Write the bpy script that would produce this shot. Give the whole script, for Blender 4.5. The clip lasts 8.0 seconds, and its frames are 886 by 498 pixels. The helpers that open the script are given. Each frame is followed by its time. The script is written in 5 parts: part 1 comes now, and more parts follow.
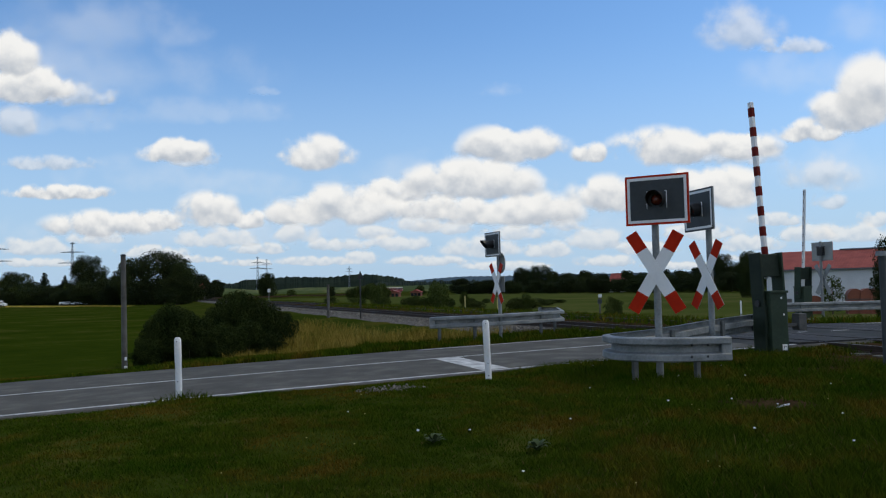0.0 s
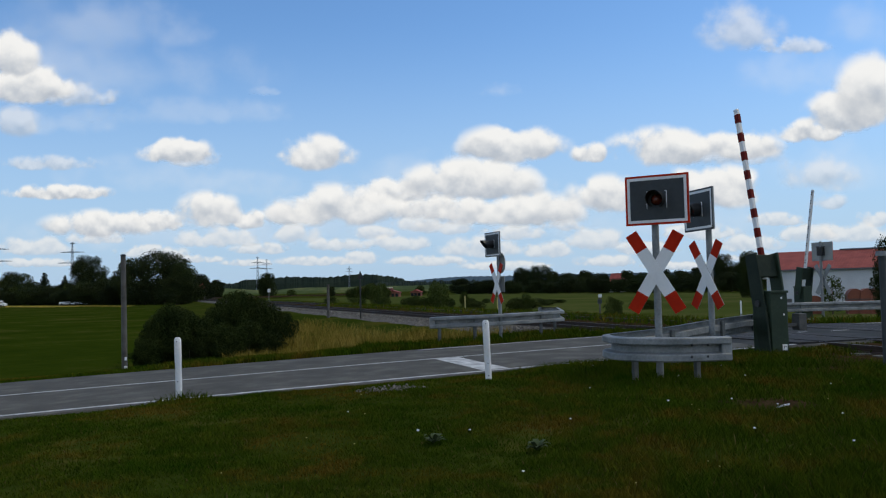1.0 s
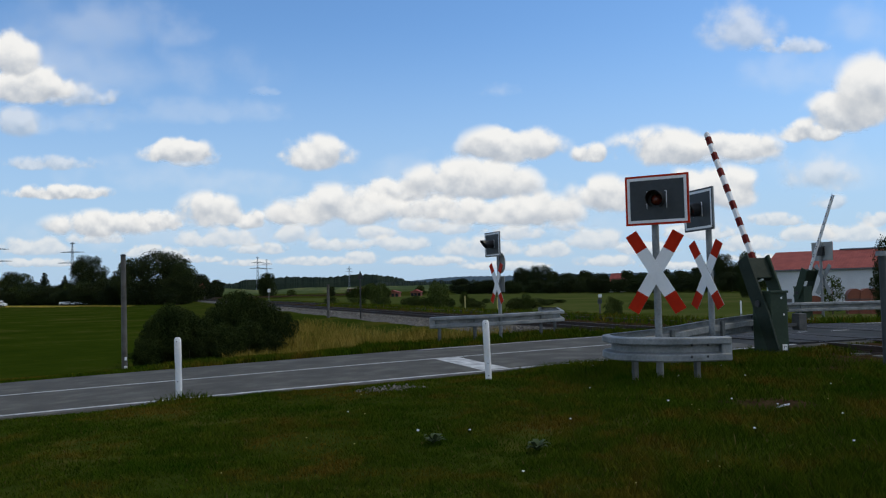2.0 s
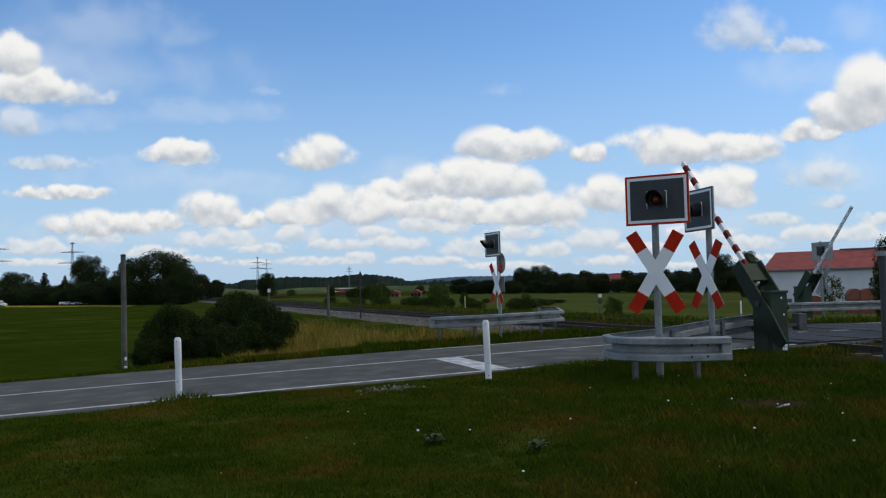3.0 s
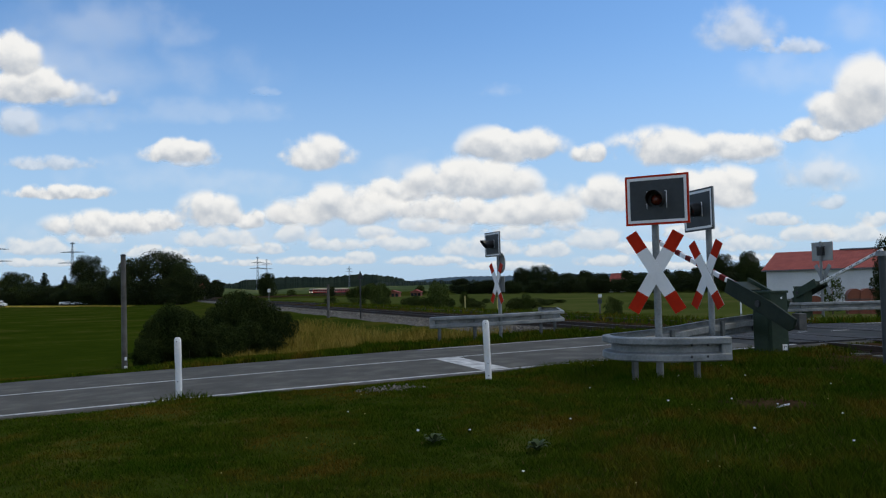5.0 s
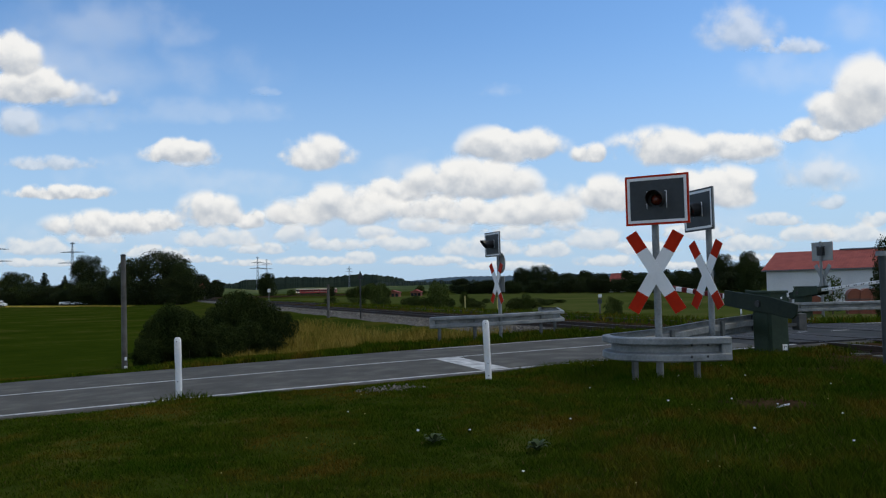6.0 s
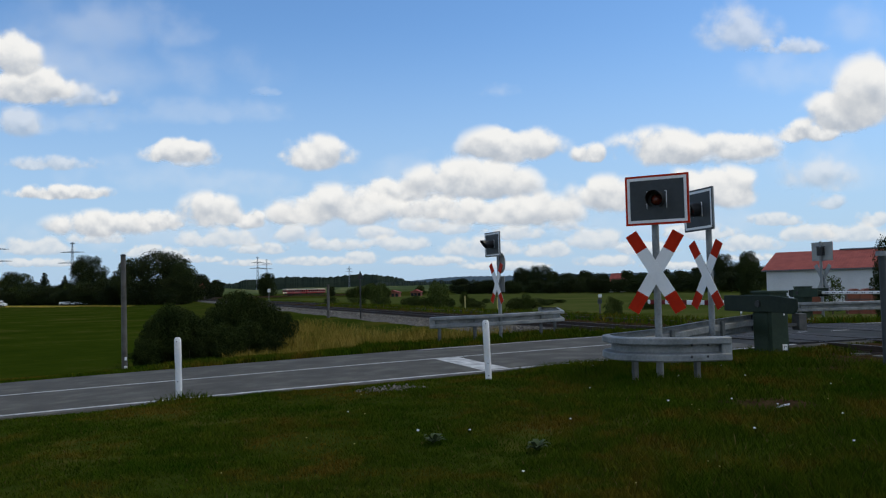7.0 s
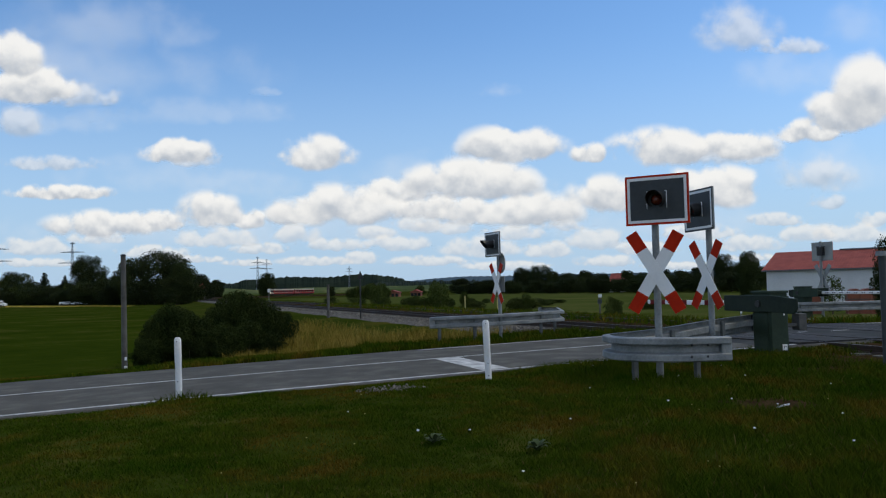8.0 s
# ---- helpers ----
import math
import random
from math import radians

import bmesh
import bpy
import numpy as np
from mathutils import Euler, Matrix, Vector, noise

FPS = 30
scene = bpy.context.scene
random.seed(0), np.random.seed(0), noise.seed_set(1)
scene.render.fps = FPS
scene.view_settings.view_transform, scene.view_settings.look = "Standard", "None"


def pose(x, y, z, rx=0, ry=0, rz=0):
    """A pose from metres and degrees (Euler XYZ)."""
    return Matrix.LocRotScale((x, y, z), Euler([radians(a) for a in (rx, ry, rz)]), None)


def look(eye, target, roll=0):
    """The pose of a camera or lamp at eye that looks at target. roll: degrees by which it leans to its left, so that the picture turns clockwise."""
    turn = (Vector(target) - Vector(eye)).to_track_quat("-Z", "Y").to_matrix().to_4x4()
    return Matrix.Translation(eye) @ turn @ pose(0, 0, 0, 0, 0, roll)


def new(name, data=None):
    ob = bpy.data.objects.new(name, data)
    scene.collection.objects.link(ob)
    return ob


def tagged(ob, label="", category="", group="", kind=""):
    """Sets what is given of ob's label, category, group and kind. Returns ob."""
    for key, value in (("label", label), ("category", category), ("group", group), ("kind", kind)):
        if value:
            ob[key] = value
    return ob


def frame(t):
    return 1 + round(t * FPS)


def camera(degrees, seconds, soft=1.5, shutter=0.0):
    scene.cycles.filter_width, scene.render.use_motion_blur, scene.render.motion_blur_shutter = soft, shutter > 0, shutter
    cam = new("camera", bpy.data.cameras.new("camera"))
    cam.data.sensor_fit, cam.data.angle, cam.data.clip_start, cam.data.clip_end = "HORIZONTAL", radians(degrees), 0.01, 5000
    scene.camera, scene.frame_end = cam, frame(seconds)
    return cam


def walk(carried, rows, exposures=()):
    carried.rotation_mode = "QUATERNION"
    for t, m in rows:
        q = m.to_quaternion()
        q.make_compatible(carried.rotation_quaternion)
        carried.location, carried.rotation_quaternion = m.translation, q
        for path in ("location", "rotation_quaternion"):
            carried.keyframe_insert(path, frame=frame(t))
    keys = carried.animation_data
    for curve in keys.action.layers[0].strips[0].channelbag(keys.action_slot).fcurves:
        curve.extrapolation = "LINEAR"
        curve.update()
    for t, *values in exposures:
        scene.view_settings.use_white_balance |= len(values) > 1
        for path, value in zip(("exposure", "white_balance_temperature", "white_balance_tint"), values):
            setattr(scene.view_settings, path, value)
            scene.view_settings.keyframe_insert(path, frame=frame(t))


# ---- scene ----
# The road runs along x (near edge y = 0), the railway along y (near rail x = 0); rail tops at z = 0.
EYE = Vector((-15.545, -15.593, 1.5))
AHEAD = Vector((0.34758, 0.93765, 0.0))
cam = camera(57.1, 8.0, soft=1.2)
CAM_POSE = look(EYE, EYE + AHEAD + Vector((0, 0, 0.0492)), -1.235)
walk(cam, [(0.0, CAM_POSE), (8.0, CAM_POSE)])

# ---- world and sun ----
SUN_EL, SUN_AZ = 52.0, -20.0
world = bpy.data.worlds.new("world")
scene.world = world
world.use_nodes = True
wn, wl = world.node_tree.nodes, world.node_tree.links
sky = wn.new("ShaderNodeTexSky")
sky.sky_type = 'NISHITA'
sky.sun_disc = False
sky.sun_elevation = radians(SUN_EL)
sky.sun_rotation = radians(100.0)
sky.altitude = 500
sky.air_density, sky.dust_density, sky.ozone_density = 1.0, 0.9, 4.0
tint = wn.new("ShaderNodeMix")
tint.data_type, tint.blend_type = 'RGBA', 'MULTIPLY'
tint.inputs["Factor"].default_value, tint.inputs["B"].default_value = 1.0, (0.85, 1.09, 1.24, 1)
wl.new(sky.outputs[0], tint.inputs["A"])
# pale summer haze that thickens towards the horizon all round
way, split = wn.new("ShaderNodeTexCoord"), wn.new("ShaderNodeSeparateXYZ")
wl.new(way.outputs["Generated"], split.inputs[0])
rise = wn.new("ShaderNodeMapRange")
rise.interpolation_type = 'SMOOTHSTEP'
rise.inputs[1].default_value, rise.inputs[2].default_value = 0.0, 0.34
rise.inputs[3].default_value, rise.inputs[4].default_value = 0.86, 0.0
wl.new(split.outputs[2], rise.inputs[0])
haze = wn.new("ShaderNodeMix")
haze.data_type = 'RGBA'
haze.inputs["B"].default_value = (3.30, 4.50, 6.05, 1)
wl.new(rise.outputs[0], haze.inputs["Factor"])
wl.new(tint.outputs["Result"], haze.inputs["A"])
wl.new(haze.outputs["Result"], wn["Background"].inputs[0])
wn["Background"].inputs[1].default_value = 0.141
sun_data = bpy.data.lights.new("sun", 'SUN')
sun_data.energy, sun_data.angle, sun_data.color = 1.65, radians(14), (1.0, 0.86, 0.60)
sun = new("sun", sun_data)
sun.matrix_world = look((0, 0, 60), Vector((0, 0, 60)) - Vector((math.sin(radians(100)) * math.cos(radians(SUN_EL)), math.cos(radians(100)) * math.cos(radians(SUN_EL)), math.sin(radians(SUN_EL)))))
scene.view_settings.exposure = -0.12


# ---- materials ----
def material(name, colour, second=None, rough=0.7, metal=0.0, scale=3.0, fine=40.0, bump=0.2, depth=0.01, third=None, spec=0.5, where='Object', vary=0.0):
    """A surface whose colour wanders between two or three tones at two scales, with fine relief."""
    m = bpy.data.materials.new(name)
    m.use_nodes = True
    n, l = m.node_tree.nodes, m.node_tree.links
    bsdf = n["Principled BSDF"]
    second = second or [c * 0.75 for c in colour]
    co = n.new("ShaderNodeTexCoord")
    big, small = n.new("ShaderNodeTexNoise"), n.new("ShaderNodeTexNoise")
    big.inputs["Scale"].default_value, small.inputs["Scale"].default_value = scale, fine
    big.inputs["Detail"].default_value, small.inputs["Detail"].default_value = 5, 4
    l.new(co.outputs[where], big.inputs[0]); l.new(co.outputs[where], small.inputs[0])
    add = n.new("ShaderNodeMath"); add.operation = 'MULTIPLY_ADD'
    l.new(small.outputs[0], add.inputs[0]); add.inputs[1].default_value = 0.45
    l.new(big.outputs[0], add.inputs[2])
    ramp = n.new("ShaderNodeValToRGB")
    l.new(add.outputs[0], ramp.inputs[0])
    ramp.color_ramp.elements[0].position, ramp.color_ramp.elements[0].color = 0.52, (*colour, 1)
    ramp.color_ramp.elements[1].position, ramp.color_ramp.elements[1].color = 0.92, (*second, 1)
    if third:
        e = ramp.color_ramp.elements.new(0.74); e.color = (*third, 1)
    out = ramp.outputs[0]
    if vary:
        info = n.new("ShaderNodeObjectInfo"); geo = n.new("ShaderNodeNewGeometry")
        s = n.new("ShaderNodeMath"); s.operation = 'ADD'
        l.new(info.outputs["Random"], s.inputs[0]); l.new(geo.outputs["Random Per Island"], s.inputs[1])
        mr = n.new("ShaderNodeMapRange"); l.new(s.outputs[0], mr.inputs[0])
        mr.inputs[2].default_value = 2.0
        mr.inputs[3].default_value, mr.inputs[4].default_value = 1 - vary, 1 + vary
        hsv = n.new("ShaderNodeHueSaturation")
        l.new(out, hsv.inputs["Color"]); l.new(mr.outputs[0], hsv.inputs["Value"])
        out = hsv.outputs[0]
    l.new(out, bsdf.inputs["Base Color"])
    bsdf.inputs["Roughness"].default_value, bsdf.inputs["Metallic"].default_value = rough, metal
    bsdf.inputs["Specular IOR Level"].default_value = spec
    if bump:
        b = n.new("ShaderNodeBump"); b.inputs["Strength"].default_value = bump; b.inputs["Distance"].default_value = depth
        l.new(add.outputs[0], b.inputs["Height"]); l.new(b.outputs[0], bsdf.inputs["Normal"])
    return m


GRASS = material("meadow_grass", (0.023, 0.034, 0.004), (0.068, 0.060, 0.013), 0.95, scale=0.22, fine=5, bump=0.9, depth=0.05, third=(0.034, 0.048, 0.007), spec=0.0)
BLADE = material("grass_blade", (0.028, 0.062, 0.003), (0.125, 0.082, 0.012), 0.9, scale=0.75, fine=3.5, bump=0, third=(0.054, 0.078, 0.006), spec=0.0, vary=0.28)
STRAW = material("dry_grass", (0.085, 0.100, 0.012), (0.40, 0.29, 0.070), 0.9, scale=0.7, fine=4, bump=0, third=(0.24, 0.18, 0.034), spec=0.0, vary=0.4)
LEAF = material("leaf", (0.014, 0.024, 0.005), (0.040, 0.054, 0.012), 0.8, scale=0.3, fine=3, bump=0, spec=0.15, vary=0.5)
DARKLEAF = material("conifer_leaf", (0.010, 0.020, 0.008), (0.022, 0.036, 0.012), 0.8, scale=0.3, fine=3, bump=0, spec=0.1, vary=0.4)
SHRUBLEAF = material("shrub_leaf", (0.026, 0.044, 0.008), (0.066, 0.082, 0.020), 0.85, scale=0.6, fine=5, bump=0, spec=0.05, vary=0.5)
BARK = material("bark", (0.05, 0.04, 0.028), (0.10, 0.085, 0.06), 0.9, scale=4, fine=30, bump=0.6)
ASPHALT = material("asphalt", (0.066, 0.064, 0.055), (0.130, 0.125, 0.108), 0.92, scale=1.6, fine=55, bump=0.6, depth=0.006, third=(0.086, 0.083, 0.072), spec=0.15)
TAR = material("dark_tarred_asphalt", (0.022, 0.023, 0.022), (0.060, 0.060, 0.056), 0.9, scale=0.8, fine=40, bump=0.4, depth=0.006, third=(0.034, 0.035, 0.033), spec=0.15)
LINE = material("road_paint", (0.70, 0.70, 0.67), (0.26, 0.26, 0.25), 0.75, scale=4.5, fine=30, bump=0.1)
ZINC = material("galvanised_steel", (0.15, 0.165, 0.168), (0.31, 0.325, 0.325), 0.6, 0.25, scale=2.6, fine=25, bump=0.10, third=(0.24, 0.255, 0.258), spec=0.3)
DULLZINC = material("dull_galvanised_post", (0.085, 0.092, 0.092), (0.15, 0.16, 0.158), 0.7, 0.2, scale=3, fine=25, bump=0.1, spec=0.2)
DARKCONCRETE = material("dark_concrete", (0.075, 0.078, 0.076), (0.13, 0.13, 0.125), 0.9, scale=4, fine=30, bump=0.4, spec=0.1)
PYLON = material("pale_lattice_steel", (0.24, 0.27, 0.30), (0.30, 0.33, 0.36), 0.7, 0.0, scale=0.2, fine=2, bump=0)
WHITE = material("white_paint", (0.86, 0.87, 0.87), (0.77, 0.78, 0.78), 0.5, scale=2, fine=18, bump=0.05)
POSTWHITE = material("white_plastic", (0.82, 0.83, 0.84), (0.55, 0.54, 0.50), 0.5, scale=2.2, fine=25, bump=0.08, third=(0.78, 0.79, 0.80))
RED = material("red_reflective_sheet", (0.52, 0.026, 0.006), (0.38, 0.020, 0.006), 0.6, scale=3, fine=22, bump=0.05, spec=0.08)
SLATE = material("dark_sign_enamel", (0.022, 0.029, 0.033), (0.040, 0.048, 0.052), 0.6, scale=3, fine=20, bump=0.05)
BOOMRED = material("dark_red_boom_paint", (0.17, 0.014, 0.010), (0.11, 0.010, 0.008), 0.6, scale=3, fine=22, bump=0.05, spec=0.1)
DARKEDGE = material("dark_sign_rim", (0.05, 0.055, 0.06), (0.08, 0.085, 0.09), 0.6, scale=3, fine=22, bump=0.05)
BLACK = material("black_metal", (0.008, 0.008, 0.009), (0.018, 0.018, 0.018), 0.5, scale=4, fine=30, bump=0.1)
GREYBACK = material("sign_back_grey", (0.26, 0.28, 0.28), (0.36, 0.38, 0.37), 0.6, 0.2, scale=3, fine=20, bump=0.05)
GREEN = material("green_machine_paint", (0.024, 0.042, 0.026), (0.040, 0.060, 0.040), 0.6, scale=2, fine=16, bump=0.1, third=(0.030, 0.050, 0.032), spec=0.2)
# darker copy of the machine green, with shade put into the colour
SHADEGREEN = material("shaded_green_machine_paint", (0.012, 0.022, 0.014), (0.022, 0.034, 0.022), 0.6, scale=2, fine=16, bump=0.1, spec=0.2)
CONCRETE = material("concrete", (0.24, 0.24, 0.23), (0.36, 0.35, 0.33), 0.9, scale=3, fine=30, bump=0.4)
GRAVEL = material("railway_ballast", (0.062, 0.056, 0.048), (0.24, 0.225, 0.20), 0.95, scale=7, fine=22, bump=1.0, depth=0.06, third=(0.13, 0.12, 0.105), spec=0.05, vary=0.75)
EARTH = material("bare_earth", (0.020, 0.013, 0.007), (0.060, 0.038, 0.020), 0.95, scale=4.5, fine=30, bump=0.8, depth=0.03, spec=0.0)
RUST = material("rusty_rail_steel", (0.026, 0.017, 0.012), (0.055, 0.034, 0.023), 0.75, 0.3, scale=4, fine=30, bump=0.3)
SHINE = material("worn_rail_head", (0.10, 0.090, 0.085), (0.055, 0.045, 0.040), 0.5, 0.6, scale=4, fine=30, bump=0.1)
TIMBER = material("weathered_timber", (0.055, 0.052, 0.046), (0.13, 0.125, 0.11), 0.9, scale=3, fine=40, bump=0.5)
PLASTER = material("white_plaster", (0.66, 0.68, 0.70), (0.54, 0.56, 0.58), 0.9, scale=0.4, fine=6, bump=0.1)
ROOFTILE = material("red_roof_tile", (0.22, 0.045, 0.035), (0.32, 0.075, 0.055), 0.85, scale=0.8, fine=5, bump=0.3, vary=0.15)
BRICKRED = material("orange_container_paint", (0.26, 0.085, 0.045), (0.18, 0.06, 0.035), 0.8, scale=1, fine=8, bump=0.2)
TRAINRED = material("train_red_paint", (0.30, 0.022, 0.018), (0.22, 0.018, 0.015), 0.4, scale=0.5, fine=5, bump=0.02)
CREAM = material("cream_paint", (0.62, 0.55, 0.42), (0.5, 0.45, 0.35), 0.5, scale=0.5, fine=5, bump=0.02)
GLASSDARK = material("dark_window_glass", (0.012, 0.014, 0.016), (0.02, 0.022, 0.024), 0.08, scale=1, fine=5, bump=0)
YELLOW = material("yellow_paint", (0.62, 0.52, 0.16), (0.45, 0.38, 0.14), 0.6, scale=3, fine=20, bump=0.05)
BUILDGREY = material("grey_ridge_sheet", (0.10, 0.11, 0.13), (0.16, 0.17, 0.19), 0.7, scale=1, fine=8, bump=0.1)
WOOD_FAR = material("far_wood_foliage", (0.010, 0.018, 0.014), (0.022, 0.032, 0.022), 0.95, scale=0.02, fine=0.15, bump=0, spec=0.05)
FIELD_FAR = material("far_meadow", (0.045, 0.068, 0.022), (0.13, 0.14, 0.055), 0.95, scale=0.012, fine=0.08, bump=0, third=(0.06, 0.082, 0.030), spec=0.05)
# hill colour with the blue of distance haze put into it
HAZEHILL = material("haze_tinted_hill", (0.07, 0.105, 0.135), (0.09, 0.125, 0.15), 1.0, scale=0.004, fine=0.02, bump=0, spec=0.0)


def glow(name, colour, strength):
    m = bpy.data.materials.new(name)
    m.use_nodes = True
    b = m.node_tree.nodes["Principled BSDF"]
    b.inputs["Base Color"].default_value = (*colour, 1)
    b.inputs["Emission Color"].default_value = (*colour, 1)
    b.inputs["Emission Strength"].default_value = strength
    return m


LAMP = glow("lit_red_signal_lens", (1.0, 0.065, 0.012), 1.15)
LAMPCORE = glow("lit_signal_filament", (1.0, 0.20, 0.04), 1.4)
LENS = material("unlit_red_lens", (0.17, 0.026, 0.010), (0.05, 0.010, 0.006), 0.25, scale=20, fine=90, bump=0.4)


# ---- mesh helpers ----
def part(name, bm, mat, parent=None, label=""):
    me = bpy.data.meshes.new(name)
    bm.to_mesh(me)
    bm.free()
    mats = mat if isinstance(mat, (list, tuple)) else [mat]
    for one in mats:
        me.materials.append(one)
    ob = new(name, me)
    if parent is not None:
        ob.parent = parent
    if label:
        ob["label"] = label
    return ob


def shared(name, me, parent, m):
    ob = new(name, me)
    ob.parent = parent
    ob.matrix_basis = m
    return ob


def smooth(ob, angle=40):
    for p in ob.data.polygons:
        p.use_smooth = True
    ob.data.set_sharp_from_angle(angle=radians(angle))
    return ob


def box(bm, sx, sy, sz, m=None, bevel=0.0, index=0):
    r = bmesh.ops.create_cube(bm, size=1.0, matrix=(m or Matrix()) @ Matrix.Diagonal((sx, sy, sz, 1)))
    faces = {f for v in r["verts"] for f in v.link_faces}
    for f in faces:
        f.material_index = index
    if bevel:
        edges = {e for v in r["verts"] for e in v.link_edges}
        bmesh.ops.bevel(bm, geom=list(edges), offset=bevel, segments=2, affect='EDGES', profile=0.6)
    return bm


def rod(bm, a, b, r1, r2=None, seg=12):
    a, b = Vector(a), Vector(b)
    d = b - a
    m = Matrix.Translation((a + b) / 2) @ d.to_track_quat('Z', 'Y').to_matrix().to_4x4()
    bmesh.ops.create_cone(bm, cap_ends=True, segments=seg, radius1=r1, radius2=r1 if r2 is None else r2, depth=d.length, matrix=m)
    return bm


def prism(bm, outline, thick, m=None):
    """An outline in x, z pushed along y by thick, centred on y = 0."""
    m = m or Matrix()
    a = [bm.verts.new(m @ Vector((x, -thick / 2, z))) for x, z in outline]
    b = [bm.verts.new(m @ Vector((x, thick / 2, z))) for x, z in outline]
    bm.faces.new(a)
    bm.faces.new(b[::-1])
    for i in range(len(a)):
        j = (i + 1) % len(a)
        bm.faces.new((a[j], a[i], b[i], b[j]))
    bmesh.ops.recalc_face_normals(bm, faces=bm.faces)
    return bm


def sweep(bm, profile, path, closed=False):
    """Sweeps a profile (across, up) along a path of (x, y, z), upright."""
    rings = []
    for i, p in enumerate(path):
        p = Vector(p)
        a, b = Vector(path[max(i - 1, 0)]), Vector(path[min(i + 1, len(path) - 1)])
        t = (b - a); t.z = 0; t.normalize()
        side = Vector((t.y, -t.x, 0))
        rings.append([bm.verts.new(p + side * c + Vector((0, 0, h))) for c, h in profile])
    k = len(profile)
    for r, s in zip(rings, rings[1:]):
        for j in range(k if closed else k - 1):
            bm.faces.new((r[j], r[(j + 1) % k], s[(j + 1) % k], s[j]))
    if closed:
        bm.faces.new(rings[0]); bm.faces.new(rings[-1][::-1])
    bmesh.ops.recalc_face_normals(bm, faces=bm.faces)
    return bm


def empty(name, m, label, category, group="", kind=""):
    e = new(name)
    e.empty_display_size = 0.2
    e.matrix_world = m
    return tagged(e, label, category, group, kind)


def ease(a):
    a = min(1.0, max(0.0, a))
    return a * a * (3 - 2 * a)


# ---- ground ----
def road_z(x):
    if x < 0:
        x = max(x, -34.0)
        return 0.0197 * x - 0.0004 * x * x
    return -0.008 * max(x - 7.0, 0.0) if x < 60 else -0.42


def track_x(y):
    """The near rail's x; far off the line bends to the right."""
    y0, r = 323.0, 60.0
    if y < y0:
        return 0.0
    if y < y0 + r * math.sin(radians(55)):
        return r - math.sqrt(r * r - (y - y0) ** 2)
    return r * (1 - math.cos(radians(55))) + (y - y0 - r * math.sin(radians(55))) * math.tan(radians(55))


def ground_z(x, y):
    field = -1.0 - 0.25 * ease((math.hypot(x, y) - 150) / 600)
    n = noise.noise((x * 0.35, y * 0.35, 0)) * 0.05 + noise.noise((x * 1.3, y * 1.3, 5)) * 0.02
    rz = road_z(x)
    # railway bank
    dx = abs(x - track_x(y) - 3.2)
    bank = ease((9.5 - dx) / 4.0) if y < 440 else 0.0
    z = field + (-0.42 - field) * bank
    if y < 0:
        top = 0.01 - 0.40 * ease((-9.0 - x) / 16.0)
        top += (-0.46 - top) * ease((x + 3.2) / 1.6) * ease((11 - x) / 2)
        near = rz - 0.05 + (top - rz + 0.05) * ease((-y - 0.15) / 3.0)
        k = ease((60 + y) / 25)
        z = field + (near - field) * k * ease((40 - x) / 15) * ease((x + 80) / 30)
    else:
        off = y - 6.1
        k = 1 - ease((off - 1.2) / 5.0)
        side = rz - 0.07
        z = z + (side - z) * k if side > z else z + (side - z) * k
    if y < 0 or y > 6.3:
        z += n * ease(min(abs(y), abs(y - 6.1)) / 1.0)
    if -0.12 < y < 6.25:
        z = rz - 0.06
    return z


def steps(lo, hi, fine_lo, fine_hi, fine):
    a = list(np.arange(fine_lo, fine_hi, fine))
    d, p = fine, fine_hi
    while p < hi:
        a.append(p); d *= 1.13; p += d
    a.append(hi)
    d, p = fine, fine_lo - fine
    while p > lo:
        a.insert(0, p); d *= 1.13; p -= d
    a.insert(0, lo)
    return a


def build_ground():
    xs, ys = steps(-4000, 4000, -34, 22, 0.4), steps(-600, 4500, -18, 34, 0.4)
    verts = [(x, y, ground_z(x, y)) for y in ys for x in xs]
    k = len(xs)
    faces = [(j * k + i, j * k + i + 1, (j + 1) * k + i + 1, (j + 1) * k + i) for j in range(len(ys) - 1) for i in range(k - 1)]
    me = bpy.data.meshes.new("ground")
    me.from_pydata(verts, [], faces)
    me.materials.append(GRASS)
    ob = new("ground", me)
    for p in me.polygons:
        p.use_smooth = True
    return tagged(ob, "dark green meadow and verge of short mown grass", "ground", kind="structure")


build_ground()


